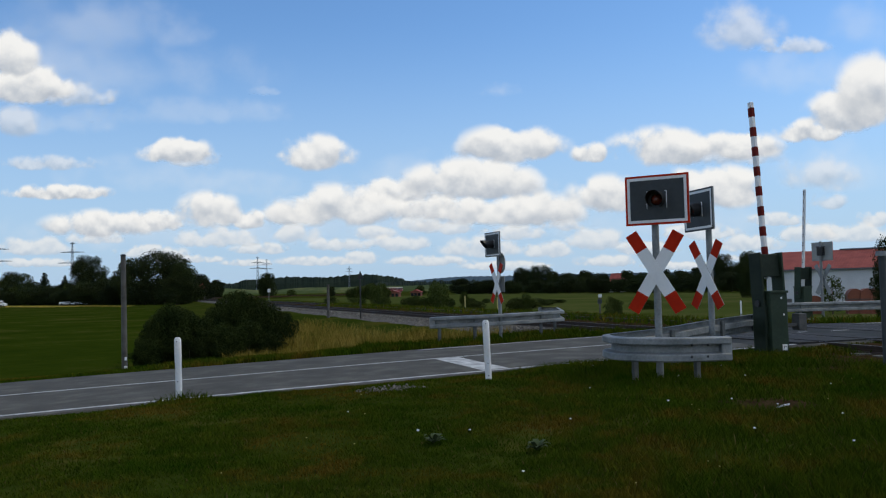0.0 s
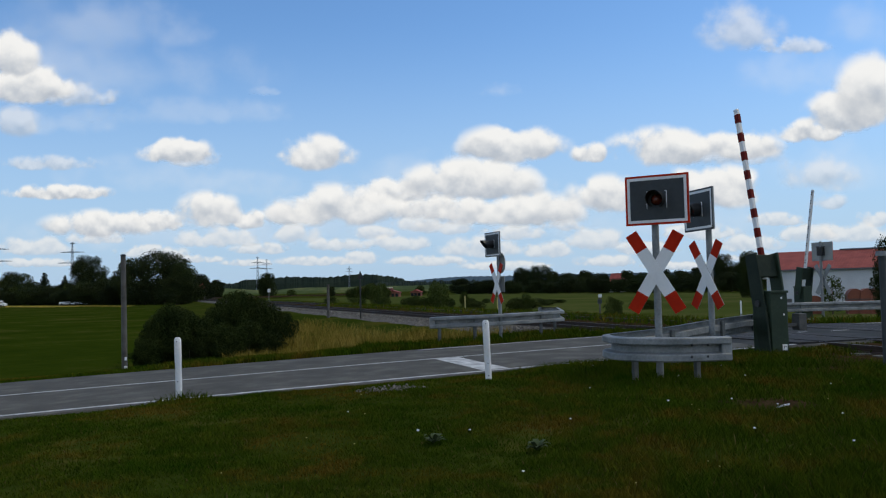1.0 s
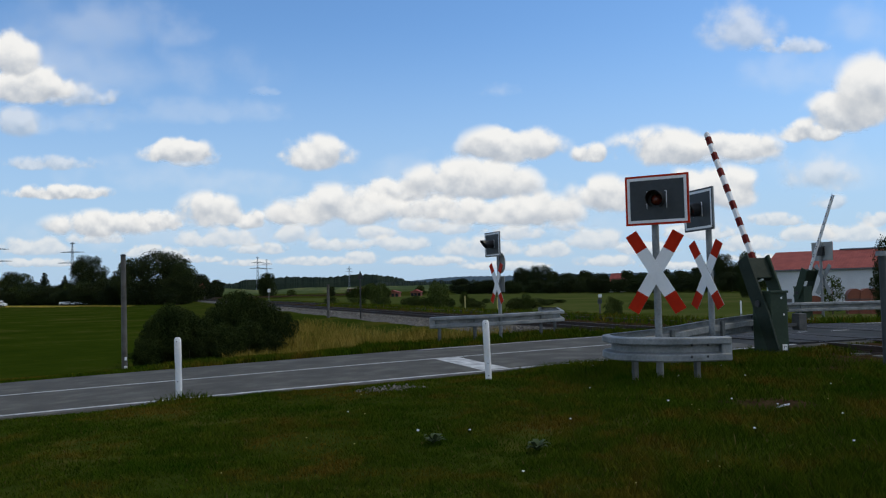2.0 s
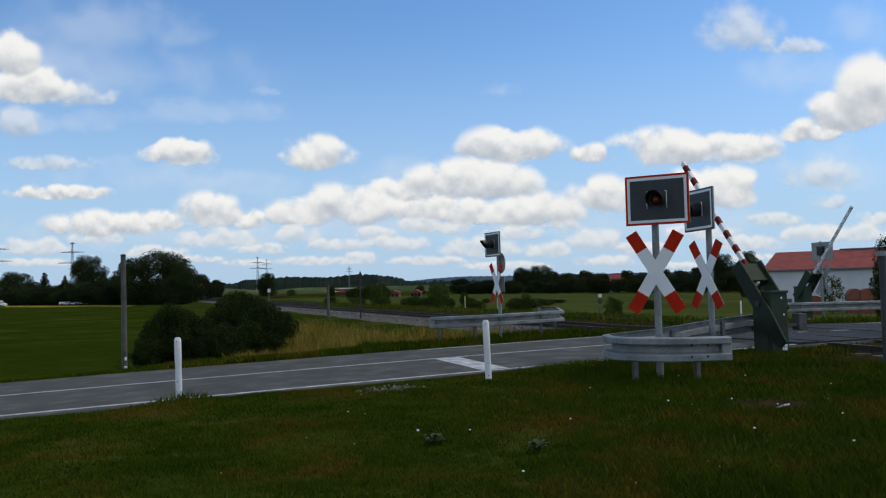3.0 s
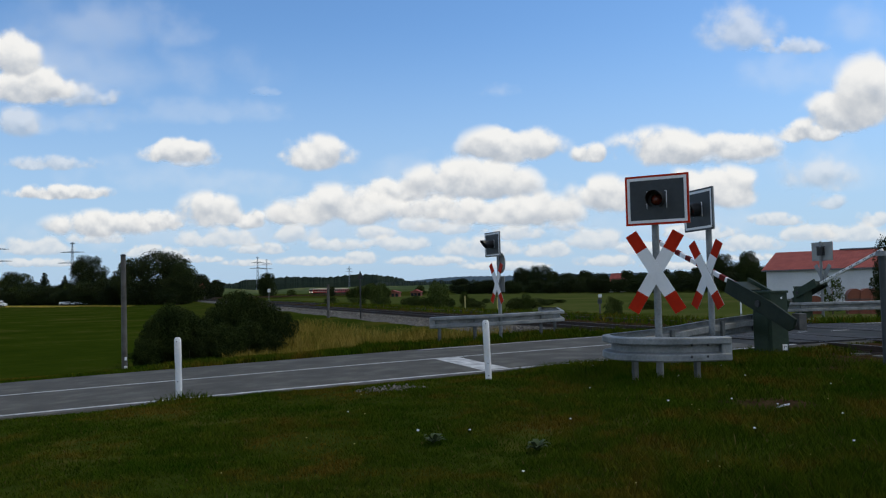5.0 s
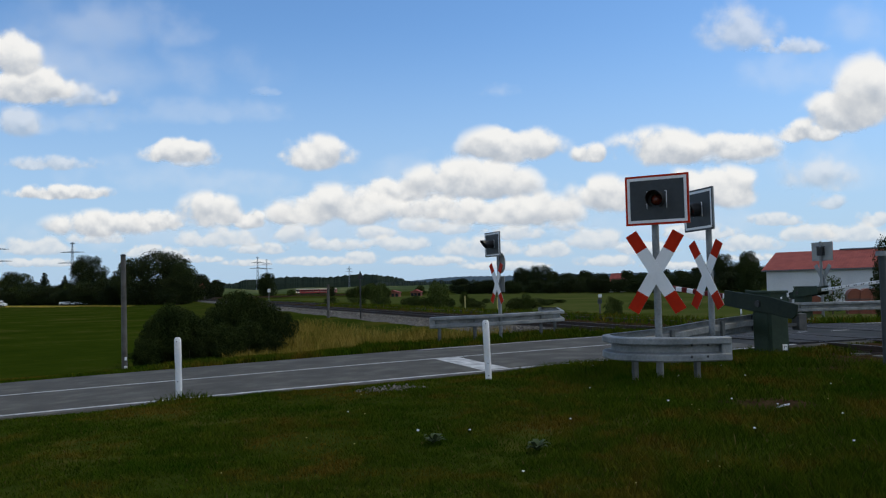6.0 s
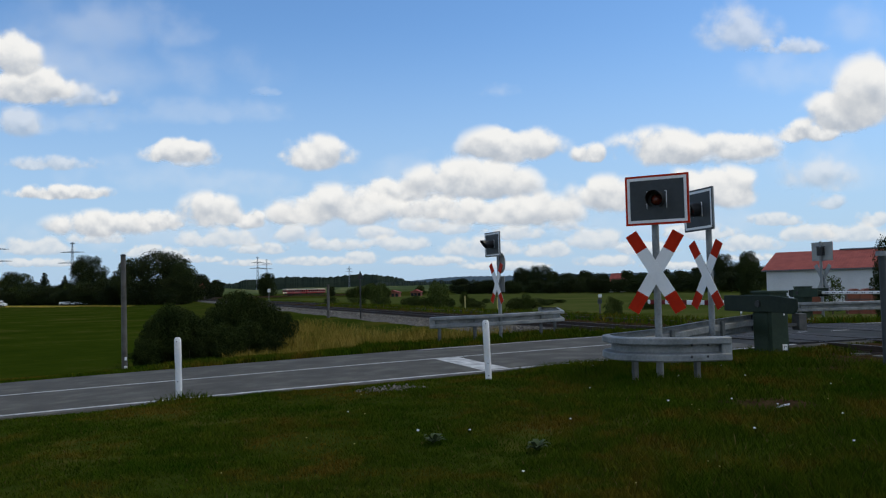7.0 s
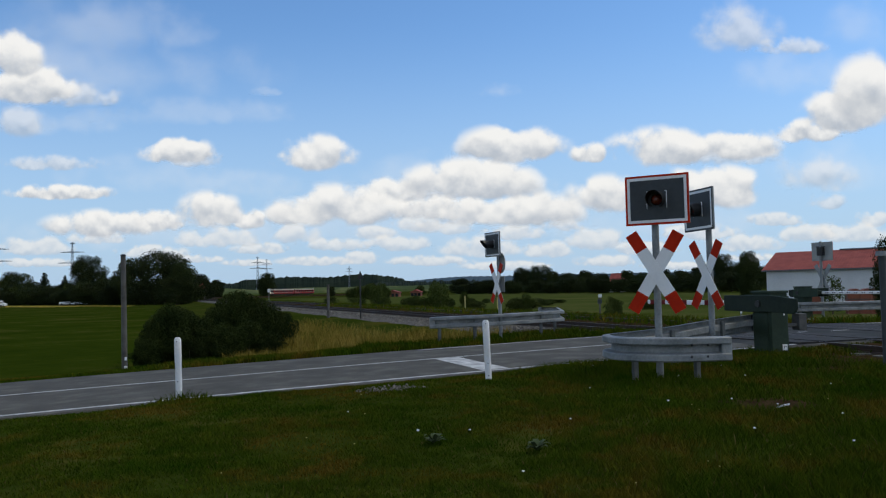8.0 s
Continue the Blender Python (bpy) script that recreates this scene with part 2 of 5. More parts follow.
def build_road():
    bm = bmesh.new()
    xs = [-60 + 0.5 * i for i in range(280)]
    rows = []
    for x in xs:
        z = road_z(x)
        rows.append([bm.verts.new((x, y, z + dz)) for y, dz in ((-0.35, -0.09), (-0.28, -0.004), (1.5, 0.012), (3.1, 0.02), (4.7, 0.012), (6.38, -0.004), (6.45, -0.09))])
    for a, b in zip(rows, rows[1:]):
        for j in range(6):
            bm.faces.new((a[j], b[j], b[j + 1], a[j + 1]))
    ob = smooth(part("road", bm, ASPHALT))
    tagged(ob, "grey asphalt two-lane country road with white edge lines", "road", kind="structure")

    def stripe(name, x0, x1, ya, yb, label=""):
        bm = bmesh.new()
        k = max(2, int((x1 - x0) / 0.5))
        prev = None
        for i in range(k + 1):
            x = x0 + (x1 - x0) * i / k
            lift = lambda y: road_z(x) + 0.02 - 0.0024 * (y - 3.1) ** 2 + 0.006
            row = [bm.verts.new((x, ya, lift(ya))), bm.verts.new((x, yb, lift(yb)))]
            if prev:
                bm.faces.new((prev[0], row[0], row[1], prev[1]))
            prev = row
        part(name, bm, LINE, ob, label)
    bm = bmesh.new()
    prev = None
    for i in range(24):
        x = -1.5 + 9.4 * i / 23
        wob = 0.12 * math.sin(i * 2.3)
        row = [bm.verts.new((x + (wob if i in (0, 23) else 0), y, road_z(x) + 0.024 - 0.0024 * (y - 3.1) ** 2)) for y in (-0.22, 1.4, 3.1, 4.8, 6.3)]
        if prev:
            for j in range(4):
                bm.faces.new((prev[j], row[j], row[j + 1], prev[j + 1]))
        prev = row
    part("tar_patch", bm, TAR, ob, "darker tarred asphalt round the rails")
    stripe("edge_line", -60, -0.12, -0.06, 0.07)
    stripe("edge_line", 0.12, 1.38, -0.06, 0.07)
    stripe("edge_line", 1.62, 4.88, -0.06, 0.07)
    stripe("edge_line", 5.12, 6.38, -0.06, 0.07)
    stripe("edge_line", 6.62, 60, -0.06, 0.07)
    stripe("edge_line", -8.3, -0.2, 6.02, 6.15)
    stripe("edge_line", 6.6, 60, 6.02, 6.15)
    stripe("centre_line", -60, -2.2, 3.08, 3.20)
    for i in range(8):
        stripe("centre_line", 1.75 + 1.9 * i, 2.7 + 1.9 * i, 3.08, 3.20)
    stripe("stop_line", -8.9, -8.3, 0.15, 3.05, "broad white stop line")


build_road()


def crossing_panels():
    """Dark panels between and beside the rails where the road crosses."""
    deck = empty("crossing_deck", Matrix(), "dark rubber panels flush with the rails at the crossing", "crossing deck", kind="structure")
    for off in (0.0, 5.0):
        for x0, w in ((0.07, 1.36), (-0.72, 0.62), (1.6, 0.62)):
            for j in range(6):
                bm = bmesh.new()
                box(bm, w, 1.02, 0.05, pose(0, 0, 0), 0.006)
                q = part("panel", bm, RUBBER, deck)
                q.matrix_basis = pose(off + x0 + w / 2, 0.42 + 1.05 * j, 0.012)


RUBBER = material("worn_black_rubber", (0.020, 0.020, 0.020), (0.045, 0.044, 0.042), 0.85, scale=2, fine=30, bump=0.3, spec=0.2)
crossing_panels()


# ---- railway ----
RAIL = [(-0.075, -0.16), (-0.075, -0.15), (-0.012, -0.13), (-0.012, -0.04), (-0.036, -0.03), (-0.036, 0.0), (0.036, 0.0), (0.036, -0.03), (0.012, -0.04), (0.012, -0.13), (0.075, -0.15), (0.075, -0.16)]


def track_path(off, y0, y1):
    ys, y = [], y0
    while y < y1:
        ys.append(y)
        y += 4 if y < 260 else 6
    ys.append(y1)
    return [(track_x(y) + off, y, 0.03 if -0.4 < y < 6.5 else 0.0) for y in ys]


def build_track(name, off, label, mat_bed, lift, toe):
    track = empty(name, Matrix(), label, "railway track", "railway tracks", "structure")
    bm = bmesh.new()
    sweep(bm, [(-2.9 - toe, -0.62 - 0.2 * toe), (-1.75, -0.19 + lift), (1.75, -0.19 + lift), (2.9, -0.62)], track_path(off + 0.75, 6.9, 436))
    part("ballast_bed", bm, mat_bed, track)
    bm = bmesh.new()
    sweep(bm, [(-2.9 - toe, -0.62 - 0.2 * toe), (-1.75, -0.19 + lift), (1.75, -0.19 + lift), (2.9, -0.62)], track_path(off + 0.75, -70, -0.4))
    part("ballast_bed", bm, EARTH, track, "earthy ballast bed with dead grass")
    for r in (0.0, 1.5):
        bm = bmesh.new()
        sweep(bm, RAIL, track_path(off + r, -70, 436), True)
        part("rail", bm, RUST, track)
        bm = bmesh.new()
        sweep(bm, [(-0.032, 0.004), (0.032, 0.004)], track_path(off + r, -70, 436))
        part("rail_head", bm, SHINE, track)
    bm = bmesh.new()
    box(bm, 2.5, 0.26, 0.2, None, 0.015)
    sleeper = part("sleeper", bm, TIMBER, track)
    sleeper.matrix_basis = pose(off + 0.75, 7.4, -0.255)
    for i in range(1, 90):
        shared("sleeper", sleeper.data, track, pose(off + 0.75, 7.4 + 0.65 * i, -0.255))
    for i in range(30):
        shared("sleeper", sleeper.data, track, pose(off + 0.75, -0.8 - 0.65 * i, -0.255))
    return track


build_track("railway_track", 0.0, "railway track with rusty rails on grey stone ballast", GRAVEL, 0.0, 0.9)
build_track("railway_track", 5.0, "second railway track half overgrown with dry grass", EARTH, 0.05, 0.0)


# ---- level crossing signs ----
def cross_beams(thing, m, size):
    """Two crossed beams, white with red ends, thin folded sheet."""
    for k, sgn in enumerate((1, -1)):
        L, w = size, size * 0.137
        tilt = Matrix.Rotation(radians(31 * sgn), 4, 'Y')
        bm = bmesh.new()
        box(bm, w, 0.010, L, pose(0, 0.006, 0), 0.002)
        beam = part("cross_beam", bm, GREYBACK, thing, "grey metal beam")
        beam.matrix_basis = m @ pose(0, -0.016 * k, 0) @ tilt
        bm = bmesh.new()
        box(bm, w, 0.004, L * 0.56, pose(0, -0.002, 0))
        part("beam_face", bm, WHITE, beam, "white reflective beam face")
        for s in (1, -1):
            bm = bmesh.new()
            box(bm, w, 0.004, L * 0.22, pose(0, -0.002, s * L * 0.39))
            part("beam_tip", bm, RED, beam, "red reflective beam end")
    bm = bmesh.new()
    box(bm, 0.13, 0.012, 0.13, None, 0.01)
    part("cross_clamp", bm, ZINC, thing).matrix_basis = m @ pose(0, 0.022, 0)


def lamp_unit(thing, m, hood, reach=0.20):
    """Round red lamp with a dark hood; its lens turns inside the case."""
    bm = bmesh.new()
    box(bm, 0.24, 0.10, 0.26, pose(0, 0.07, 0), 0.012)
    case = part("lamp_case", bm, BLACK, thing)
    case.matrix_basis = m
    bm = bmesh.new()
    seg, r = 28, 0.125
    ring = []
    for i in range(seg + 1):
        a = radians(-62 + 304 * i / seg) if hood else 2 * math.pi * i / seg
        d = reach * (0.70 + 0.30 * math.sin(a)) if hood else 0.05
        x, z = r * math.cos(a), r * math.sin(a)
        ring.append([bm.verts.new((x, 0.0, z)), bm.verts.new((x, -0.03 - d, z)), bm.verts.new((x * 1.04, -0.03 - d, z * 1.04)), bm.verts.new((x * 1.04, 0.0, z * 1.04))])
    for a, b in zip(ring, ring[1:]):
        for j in range(4):
            bm.faces.new((a[j], a[(j + 1) % 4], b[(j + 1) % 4], b[j]))
    bmesh.ops.recalc_face_normals(bm, faces=bm.faces)
    smooth(part("lamp_hood", bm, BLACK, thing)).matrix_basis = m
    bm = bmesh.new()
    bmesh.ops.create_uvsphere(bm, u_segments=24, v_segments=14, radius=0.088)
    for f in bm.faces:
        c = f.calc_center_median()
        f.material_index = 1 if c.y > 0.0 else 0
        if c.y > 0 and (abs(c.x) + abs(c.z) < 0.055):
            f.material_index = 2
    lens = part("signal_lens", bm, [LENS, LAMP, LAMPCORE], thing, "red signal lens, glowing when lit")
    lens.matrix_basis = m @ pose(0, 0.005, 0)
    return lens


def crossing_sign(x, y, z0, turn, plate_turn, top, cross_z, plate_z, label, size=1.38, off=-0.10, side=0.0, pw=0.97, ph=0.76, lean=0.0, hood=True, rim=RED, sunk=0.0, reach=0.20):
    thing = empty("crossing_sign", pose(x, y, z0, 0, lean, 0), label, "crossing sign", "signs at the crossing")
    bm = bmesh.new()
    rod(bm, (0, 0, -0.25), (0, 0, top), 0.055, seg=16)
    smooth(part("post", bm, ZINC, thing))
    bm = bmesh.new()
    box(bm, 0.34, 0.34, 0.16, pose(0, 0, -0.02 - sunk), 0.02)
    part("footing", bm, CONCRETE, thing)
    cross_beams(thing, pose(0, 0, cross_z, 0, 0, turn) @ pose(0, -0.085, 0), size)
    m = pose(0, 0, plate_z, 0, 0, plate_turn) @ pose(side, off, 0)
    bm = bmesh.new()
    box(bm, pw, 0.03, ph, None, 0.008)
    plate = part("backing_plate", bm, [GREYBACK], thing, "grey back of the signal plate")
    plate.matrix_basis = m
    bm = bmesh.new()
    box(bm, pw - 0.15, 0.01, ph - 0.15, pose(0, -0.0215, 0), 0.002)
    part("dark_panel", bm, SLATE, plate, "dark slate-grey panel")
    for colour, name, inset, wide, lift in ((rim, "outer_border", 0.0, 0.032, 0.0), (WHITE, "white_border", 0.032, 0.042, 0.0)):
        bm = bmesh.new()
        w, h = pw - 2 * inset, ph - 2 * inset
        for sx, sz, px, pz in ((w, wide, 0, h / 2 - wide / 2), (w, wide, 0, -h / 2 + wide / 2), (wide, h - 2 * wide, w / 2 - wide / 2, 0), (wide, h - 2 * wide, -w / 2 + wide / 2, 0)):
            box(bm, sx, 0.008, sz, pose(px, -0.02, pz))
        part(name, bm, colour, plate)
    for sx in (-1, 1):
        bm = bmesh.new()
        rod(bm, (sx * 0.15, -0.03, -0.13), (sx * 0.15, -0.03, 0.13), 0.006, seg=6)
        rod(bm, (sx * 0.15, -0.03, 0.13), (sx * 0.12, -0.03, 0.13), 0.006, seg=6)
        part("lamp_bracket", bm, WHITE, plate)
    lens = lamp_unit(thing, m @ pose(0, -0.03, 0), hood, reach)
    bm = bmesh.new()
    box(bm, 0.26, 0.16, 0.34, pose(0, 0.09, 0), 0.015)
    box(bm, 0.40, 0.03, 0.03, pose(0, 0.10, 0.19))
    part("lamp_back_box", bm, BLACK, plate)
    return thing, lens


SIGN_A, LENS_A = crossing_sign(-8.14, -5.02, 0.05, -44, -50, 3.08, 1.64, 2.74, "white and red crossing cross under a dark red-bordered signal plate", side=0.07, sunk=0.07)
SIGN_B, LENS_B = crossing_sign(-5.82, -3.35, 0.0, -87, -97, 3.2, 1.66, 2.84, "white and red crossing cross with dark signal plate behind a guardrail", off=-0.18, rim=DARKEDGE, sunk=0.1)
SIGN_C, LENS_C = crossing_sign(-5.12, 7.53, -0.05, -86, -86, 3.3, 1.70, 2.90, "crossing cross with hooded lamp beside a guardrail across the road", off=-0.18, rim=DARKEDGE, sunk=0.12, lean=-0.6, reach=0.36)
SIGN_D, LENS_D = crossing_sign(10.34, 10.1, -0.1, 92, 97, 3.2, 1.66, 2.8, "grey back of a crossing cross and signal plate beyond the tracks", sunk=0.12)


# ---- guardrails ----
WBEAM = [(-0.03, 0.0), (0.03, -0.002), (0.072, -0.008), (0.085, -0.020), (0.085, -0.082), (0.078, -0.092), (-0.046, -0.098), (-0.055, -0.106), (-0.055, -0.190), (-0.046, -0.198), (0.074, -0.210), (0.085, -0.222), (0.085, -0.290), (0.072, -0.302), (0.03, -0.308), (-0.03, -0.31)]
WBEAM = [(a, c * 1.16) for a, c in WBEAM]
WBEAM = WBEAM + [(a - 0.008, b) for a, b in reversed(WBEAM)]


def guardrail(path, posts, label, flip=1):
    thing = empty("guardrail", Matrix(), label, "guardrail", "guardrails at the crossing")
    bm = bmesh.new()
    sweep(bm, [(a * flip, c + 0.03) for a, c in WBEAM], path, True)
    smooth(part("beam", bm, ZINC, thing), 24)
    for end, nxt in ((path[0], path[1]), (path[-1], path[-2])):
        turn = math.degrees(math.atan2(nxt[1] - end[1], nxt[0] - end[0]))
        bm = bmesh.new()
        box(bm, 0.16, 0.10, 0.34, pose(0.05, 0, -0.155), 0.02)
        part("end_cap", bm, ZINC, thing).matrix_basis = pose(*end, 0, 0, turn)
    for x, y, ztop in posts:
        g = ground_z(x, y)
        bm = bmesh.new()
        h = ztop - g + 0.2
        box(bm, 0.10, 0.055, h, pose(0, 0, h / 2), 0.006)
        box(bm, 0.06, 0.06, 0.12, pose(0.0, 0.0, h - 0.16))
        part("rail_post", bm, DULLZINC, thing).matrix_basis = pose(x, y, g - 0.2, 0, 0, 20)
    return thing


def curve(points, n=6):
    """A smooth path through a few points."""
    q = [Vector(p) for p in points]
    q = [q[0] * 2 - q[1]] + q + [q[-1] * 2 - q[-2]]
    out = []
    for a, b, c, d in zip(q, q[1:], q[2:], q[3:]):
        for i in range(n):
            t = i / n
            out.append(tuple(0.5 * (2 * b + (c - a) * t + (2 * a - 5 * b + 4 * c - d) * t * t + (3 * b - a - 3 * c + d) * t ** 3)))
    out.append(tuple(q[-2]))
    return out


U_RAIL = guardrail(curve([(-7.54, -5.87, 0.70), (-7.99, -5.76, 0.70), (-8.41, -5.60, 0.70), (-8.68, -5.29, 0.70), (-8.74, -4.84, 0.69), (-8.60, -4.30, 0.69), (-8.25, -3.90, 0.68), (-7.72, -3.67, 0.68), (-6.81, -3.37, 0.71), (-5.44, -2.70, 0.76), (-3.42, -1.75, 0.81)]), [(-8.57, -5.0, 0.66), (-7.87, -5.56, 0.66), (-6.75, -3.44, 0.69), (-4.95, -2.56, 0.76)], "U-shaped galvanised guardrail wrapped round the crossing sign", -1)
for spot in ((-8.130, -5.800, 0.620), (-7.900, -5.860, 0.620), (-8.140, -5.800, 0.450), (-7.910, -5.860, 0.450)):
    bm = bmesh.new()
    bmesh.ops.create_uvsphere(bm, u_segments=10, v_segments=6, radius=0.022)
    part("bolt", bm, BLACK, U_RAIL).matrix_basis = Matrix.Translation(spot)
guardrail([(-7.16, 8.28, 0.61), (-5.42, 7.53, 0.66), (-3.67, 7.52, 0.70), (-2.81, 7.84, 0.70), (-2.39, 8.97, 0.77), (-2.47, 10.06, 0.77)], [(-6.87, 8.29, 0.59), (-5.87, 7.82, 0.63), (-3.70, 7.60, 0.67), (-3.05, 7.89, 0.68)], "galvanised guardrail with folded-back end along the far verge", 1)
guardrail([(7.6, 9.3, 0.66), (12.5, 8.8, 0.64), (24, 8.4, 0.6)], [(8.4, 9.3, 0.62), (12.5, 8.95, 0.6), (16.5, 8.8, 0.58), (20, 8.65, 0.56)], "galvanised guardrail beyond the railway crossing", 1)


# ---- barriers ----
def barrier(m, length, striped, label):
    """A drive box between two swinging cheeks that carry the boom; returns the thing and its swinging part."""
    thing = empty("level_crossing_barrier", m, label, "barrier", "barriers of the crossing")
    bm = bmesh.new()
    box(bm, 0.42, 0.52, 1.28, pose(0, 0, 0.64), 0.02)
    body = part("drive_box", bm, GREEN, thing)
    bm = bmesh.new()
    box(bm, 0.46, 0.56, 0.05, pose(0, 0, 1.30), 0.015)
    part("box_lid", bm, GREEN, body)
    bm = bmesh.new()
    box(bm, 0.008, 0.34, 0.95, pose(-0.214, 0, 0.62), 0.002)
    part("box_door", bm, GREEN, body)
    bm = bmesh.new()
    box(bm, 0.5, 0.6, 0.3, pose(0, 0, -0.1), 0.02)
    part("plinth", bm, CONCRETE, thing)
    for px, pz in ((0.05, 1.18), (0.1, 0.85)):
        bm = bmesh.new()
        rod(bm, (px, -0.262, pz), (px, -0.275, pz), 0.02, seg=10)
        part("lock", bm, WHITE, body)
    bm = bmesh.new()
    box(bm, 0.12, 0.006, 0.12, pose(0.1, -0.264, 0.2))
    part("notice", bm, WHITE, body, "small white notice plate")
    bm = bmesh.new()
    box(bm, 0.07, 0.004, 0.012, pose(0.1, -0.269, 0.22)); box(bm, 0.012, 0.004, 0.05, pose(0.08, -0.269, 0.2))
    part("notice_mark", bm, SLATE, body)
    bm = bmesh.new()
    box(bm, 0.20, 0.20, 0.34, pose(0.74, 0.0, 0.68), 0.015)
    box(bm, 0.48, 0.06, 0.06, pose(0.43, 0.0, 0.62))
    part("junction_box", bm, DARKCONCRETE, body, "small grey junction box")
    swing = new("swing_arm")
    swing.parent = thing
    swing.matrix_basis = pose(0, 0, 1.07)
    for s in (-1, 1):
        bm = bmesh.new()
        tail = [(0.16, -0.25), (0.19, -0.92), (0.1, -1.02), (-0.1, -1.02), (-0.17, -0.3)] if s < 0 else [(0.14, -0.22), (-0.14, -0.22)]
        prism(bm, [(-0.17, 1.02), (0.15, 1.02), (0.17, 0.2)] + tail, 0.05, pose(0, 0, 0, 0, 0, 90))
        bmesh.ops.bevel(bm, geom=bm.edges[:], offset=0.008, segments=1, affect='EDGES')
        # one cheek takes the darker green, its shade painted in
        part("cheek", bm, SHADEGREEN if s < 0 else GREEN, swing, "green steel side arm of the boom").matrix_basis = pose(s * 0.27, 0, 0)
    bm = bmesh.new()
    box(bm, 0.48, 0.17, 0.46, pose(0, -0.01, 0.76), 0.02)
    part("boom_clamp", bm, SHADEGREEN, swing)
    bm = bmesh.new()
    rod(bm, (-0.32, 0, 0), (0.32, 0, 0), 0.07, seg=16)
    part("pivot_shaft", bm, BLACK, swing)
    bm = bmesh.new()
    box(bm, 0.08, 0.105, length - 0.5, pose(0, 0, 0.5 + (length - 0.5) / 2), 0.02)
    boom = part("boom", bm, WHITE, swing, "white boom with red bands" if striped else "white boom with dark reflector studs")
    if striped:
        for i in range(8):
            bm = bmesh.new()
            box(bm, 0.086, 0.111, 0.20, pose(0, 0, length - 0.22 - 0.415 * i), 0.012)
            part("red_band", bm, BOOMRED, boom)
    else:
        for i in range(9):
            bm = bmesh.new()
            z = 1.25 + (length - 1.4) * i / 8
            for dz in (-0.045, 0.045):
                rod(bm, (-0.052, 0, z + dz), (0.052, 0, z + dz), 0.024, seg=10)
            part("reflector", bm, BLACK, boom)
    return thing, swing


BARRIER_N, SWING_N = barrier(pose(-3.67, -2.44, 0.0), 4.18, True, "green barrier drive with a red and white half-boom beside the road")
BARRIER_F, SWING_F = barrier(pose(9.0, 9.75, -0.02, 0, 0, 180), 4.08, False, "far green barrier drive with a white boom beyond the tracks")


# ---- posts beside the road ----
def guide_post(m, label):
    thing = empty("guide_post", m, label, "guide post", "white posts on the verge")
    bm = bmesh.new()
    rings = []
    for z, w, d, y in ((-0.2, 0.062, 0.045, 0), (0.3, 0.062, 0.045, 0), (0.6, 0.062, 0.046, 0), (0.62, 0.068, 0.05, 0), (0.95, 0.066, 0.05, 0), (0.985, 0.055, 0.042, 0), (1.0, 0.035, 0.028, 0)):
        rings.append([bm.verts.new((w * 0.84 * math.cos(a), d * math.sin(a), z)) for a in [2 * math.pi * i / 14 for i in range(14)]])
    for a, b in zip(rings, rings[1:]):
        for j in range(14):
            bm.faces.new((a[j], a[(j + 1) % 14], b[(j + 1) % 14], b[j]))
    bm.faces.new(rings[-1])
    smooth(part("post_body", bm, POSTWHITE, thing), 35)
    for z in (0.94, 0.3, 0.1):
        bm = bmesh.new()
        rod(bm, (0.0, -0.043, z), (0.0, -0.056, z), 0.009, seg=8)
        part("rivet", bm, BLACK, thing)
    return thing


guide_post(pose(-14.99, -1.86, -0.18, 0, -1.2, -20), "white plastic guide post with scuffed foot on grassy verge")
guide_post(pose(-10.24, -3.3, -0.02, 0, -1.8, -20), "clean white plastic guide post beside the stop line")


def wooden_pole():
    thing = empty("wooden_pole", pose(-16.04, 11.4, -0.75), "short weathered grey wooden pole at the field edge", "pole")
    bm = bmesh.new()
    rod(bm, (0, 0, -0.3), (-0.04, 0, 3.52), 0.086, 0.074, 14)
    smooth(part("shaft", bm, TIMBER, thing))
    bm = bmesh.new()
    bmesh.ops.create_uvsphere(bm, u_segments=12, v_segments=8, radius=0.085, matrix=pose(-0.04, 0, 3.5) @ Matrix.Diagonal((1, 1, 0.5, 1)))
    part("cap", bm, BLACK, thing)
    for z, w in ((0.33, 0.07), (0.06, 0.09)):
        bm = bmesh.new()
        box(bm, w, 0.02, 0.10, pose(0.03, -0.115, z, 0, 0, 0), 0.004)
        part("tag", bm, WHITE, thing, "small white tag")


wooden_pole()


def sign_backs():
    """Round and square road signs seen from behind, on the post of the sign across the road."""
    bm = bmesh.new()
    rod(bm, (0.075, 0, 2.32), (0.09, 0, 2.32), 0.32, seg=28)
    part("round_sign", bm, GREYBACK, SIGN_C, "grey back of a round road sign")
    bm = bmesh.new()
    box(bm, 0.015, 0.42, 0.48, pose(0.085, 0, 1.66), 0.004)
    part("square_sign", bm, GREYBACK, SIGN_C, "grey back of a square road sign")


sign_backs()


# ---- small posts along the line ----
def marker(name, x, y, h, r, mat, label, cap=None, category="marker post"):
    z = ground_z(x, y)
    thing = empty(name, pose(x, y, z), label, category, "posts along the line")
    bm = bmesh.new()
    rod(bm, (0, 0, -0.1), (0, 0, h), r, seg=8)
    part("post", bm, mat, thing)
    if cap:
        cap(thing, h)
    return thing


def square_cap(thing, h):
    bm = bmesh.new(); box(bm, 0.5, 0.04, 0.62, pose(0, -0.08, h - 0.3, 0, 0, -20), 0.01)
    part("signal_board", bm, WHITE, thing)


def triangle_cap(thing, h):
    bm = bmesh.new(); prism(bm, [(-0.22, -0.45), (0.22, -0.45), (0.0, 0.1)], 0.03, pose(0, -0.07, h, 0, 0, -20))
    part("triangle_board", bm, BLACK, thing)


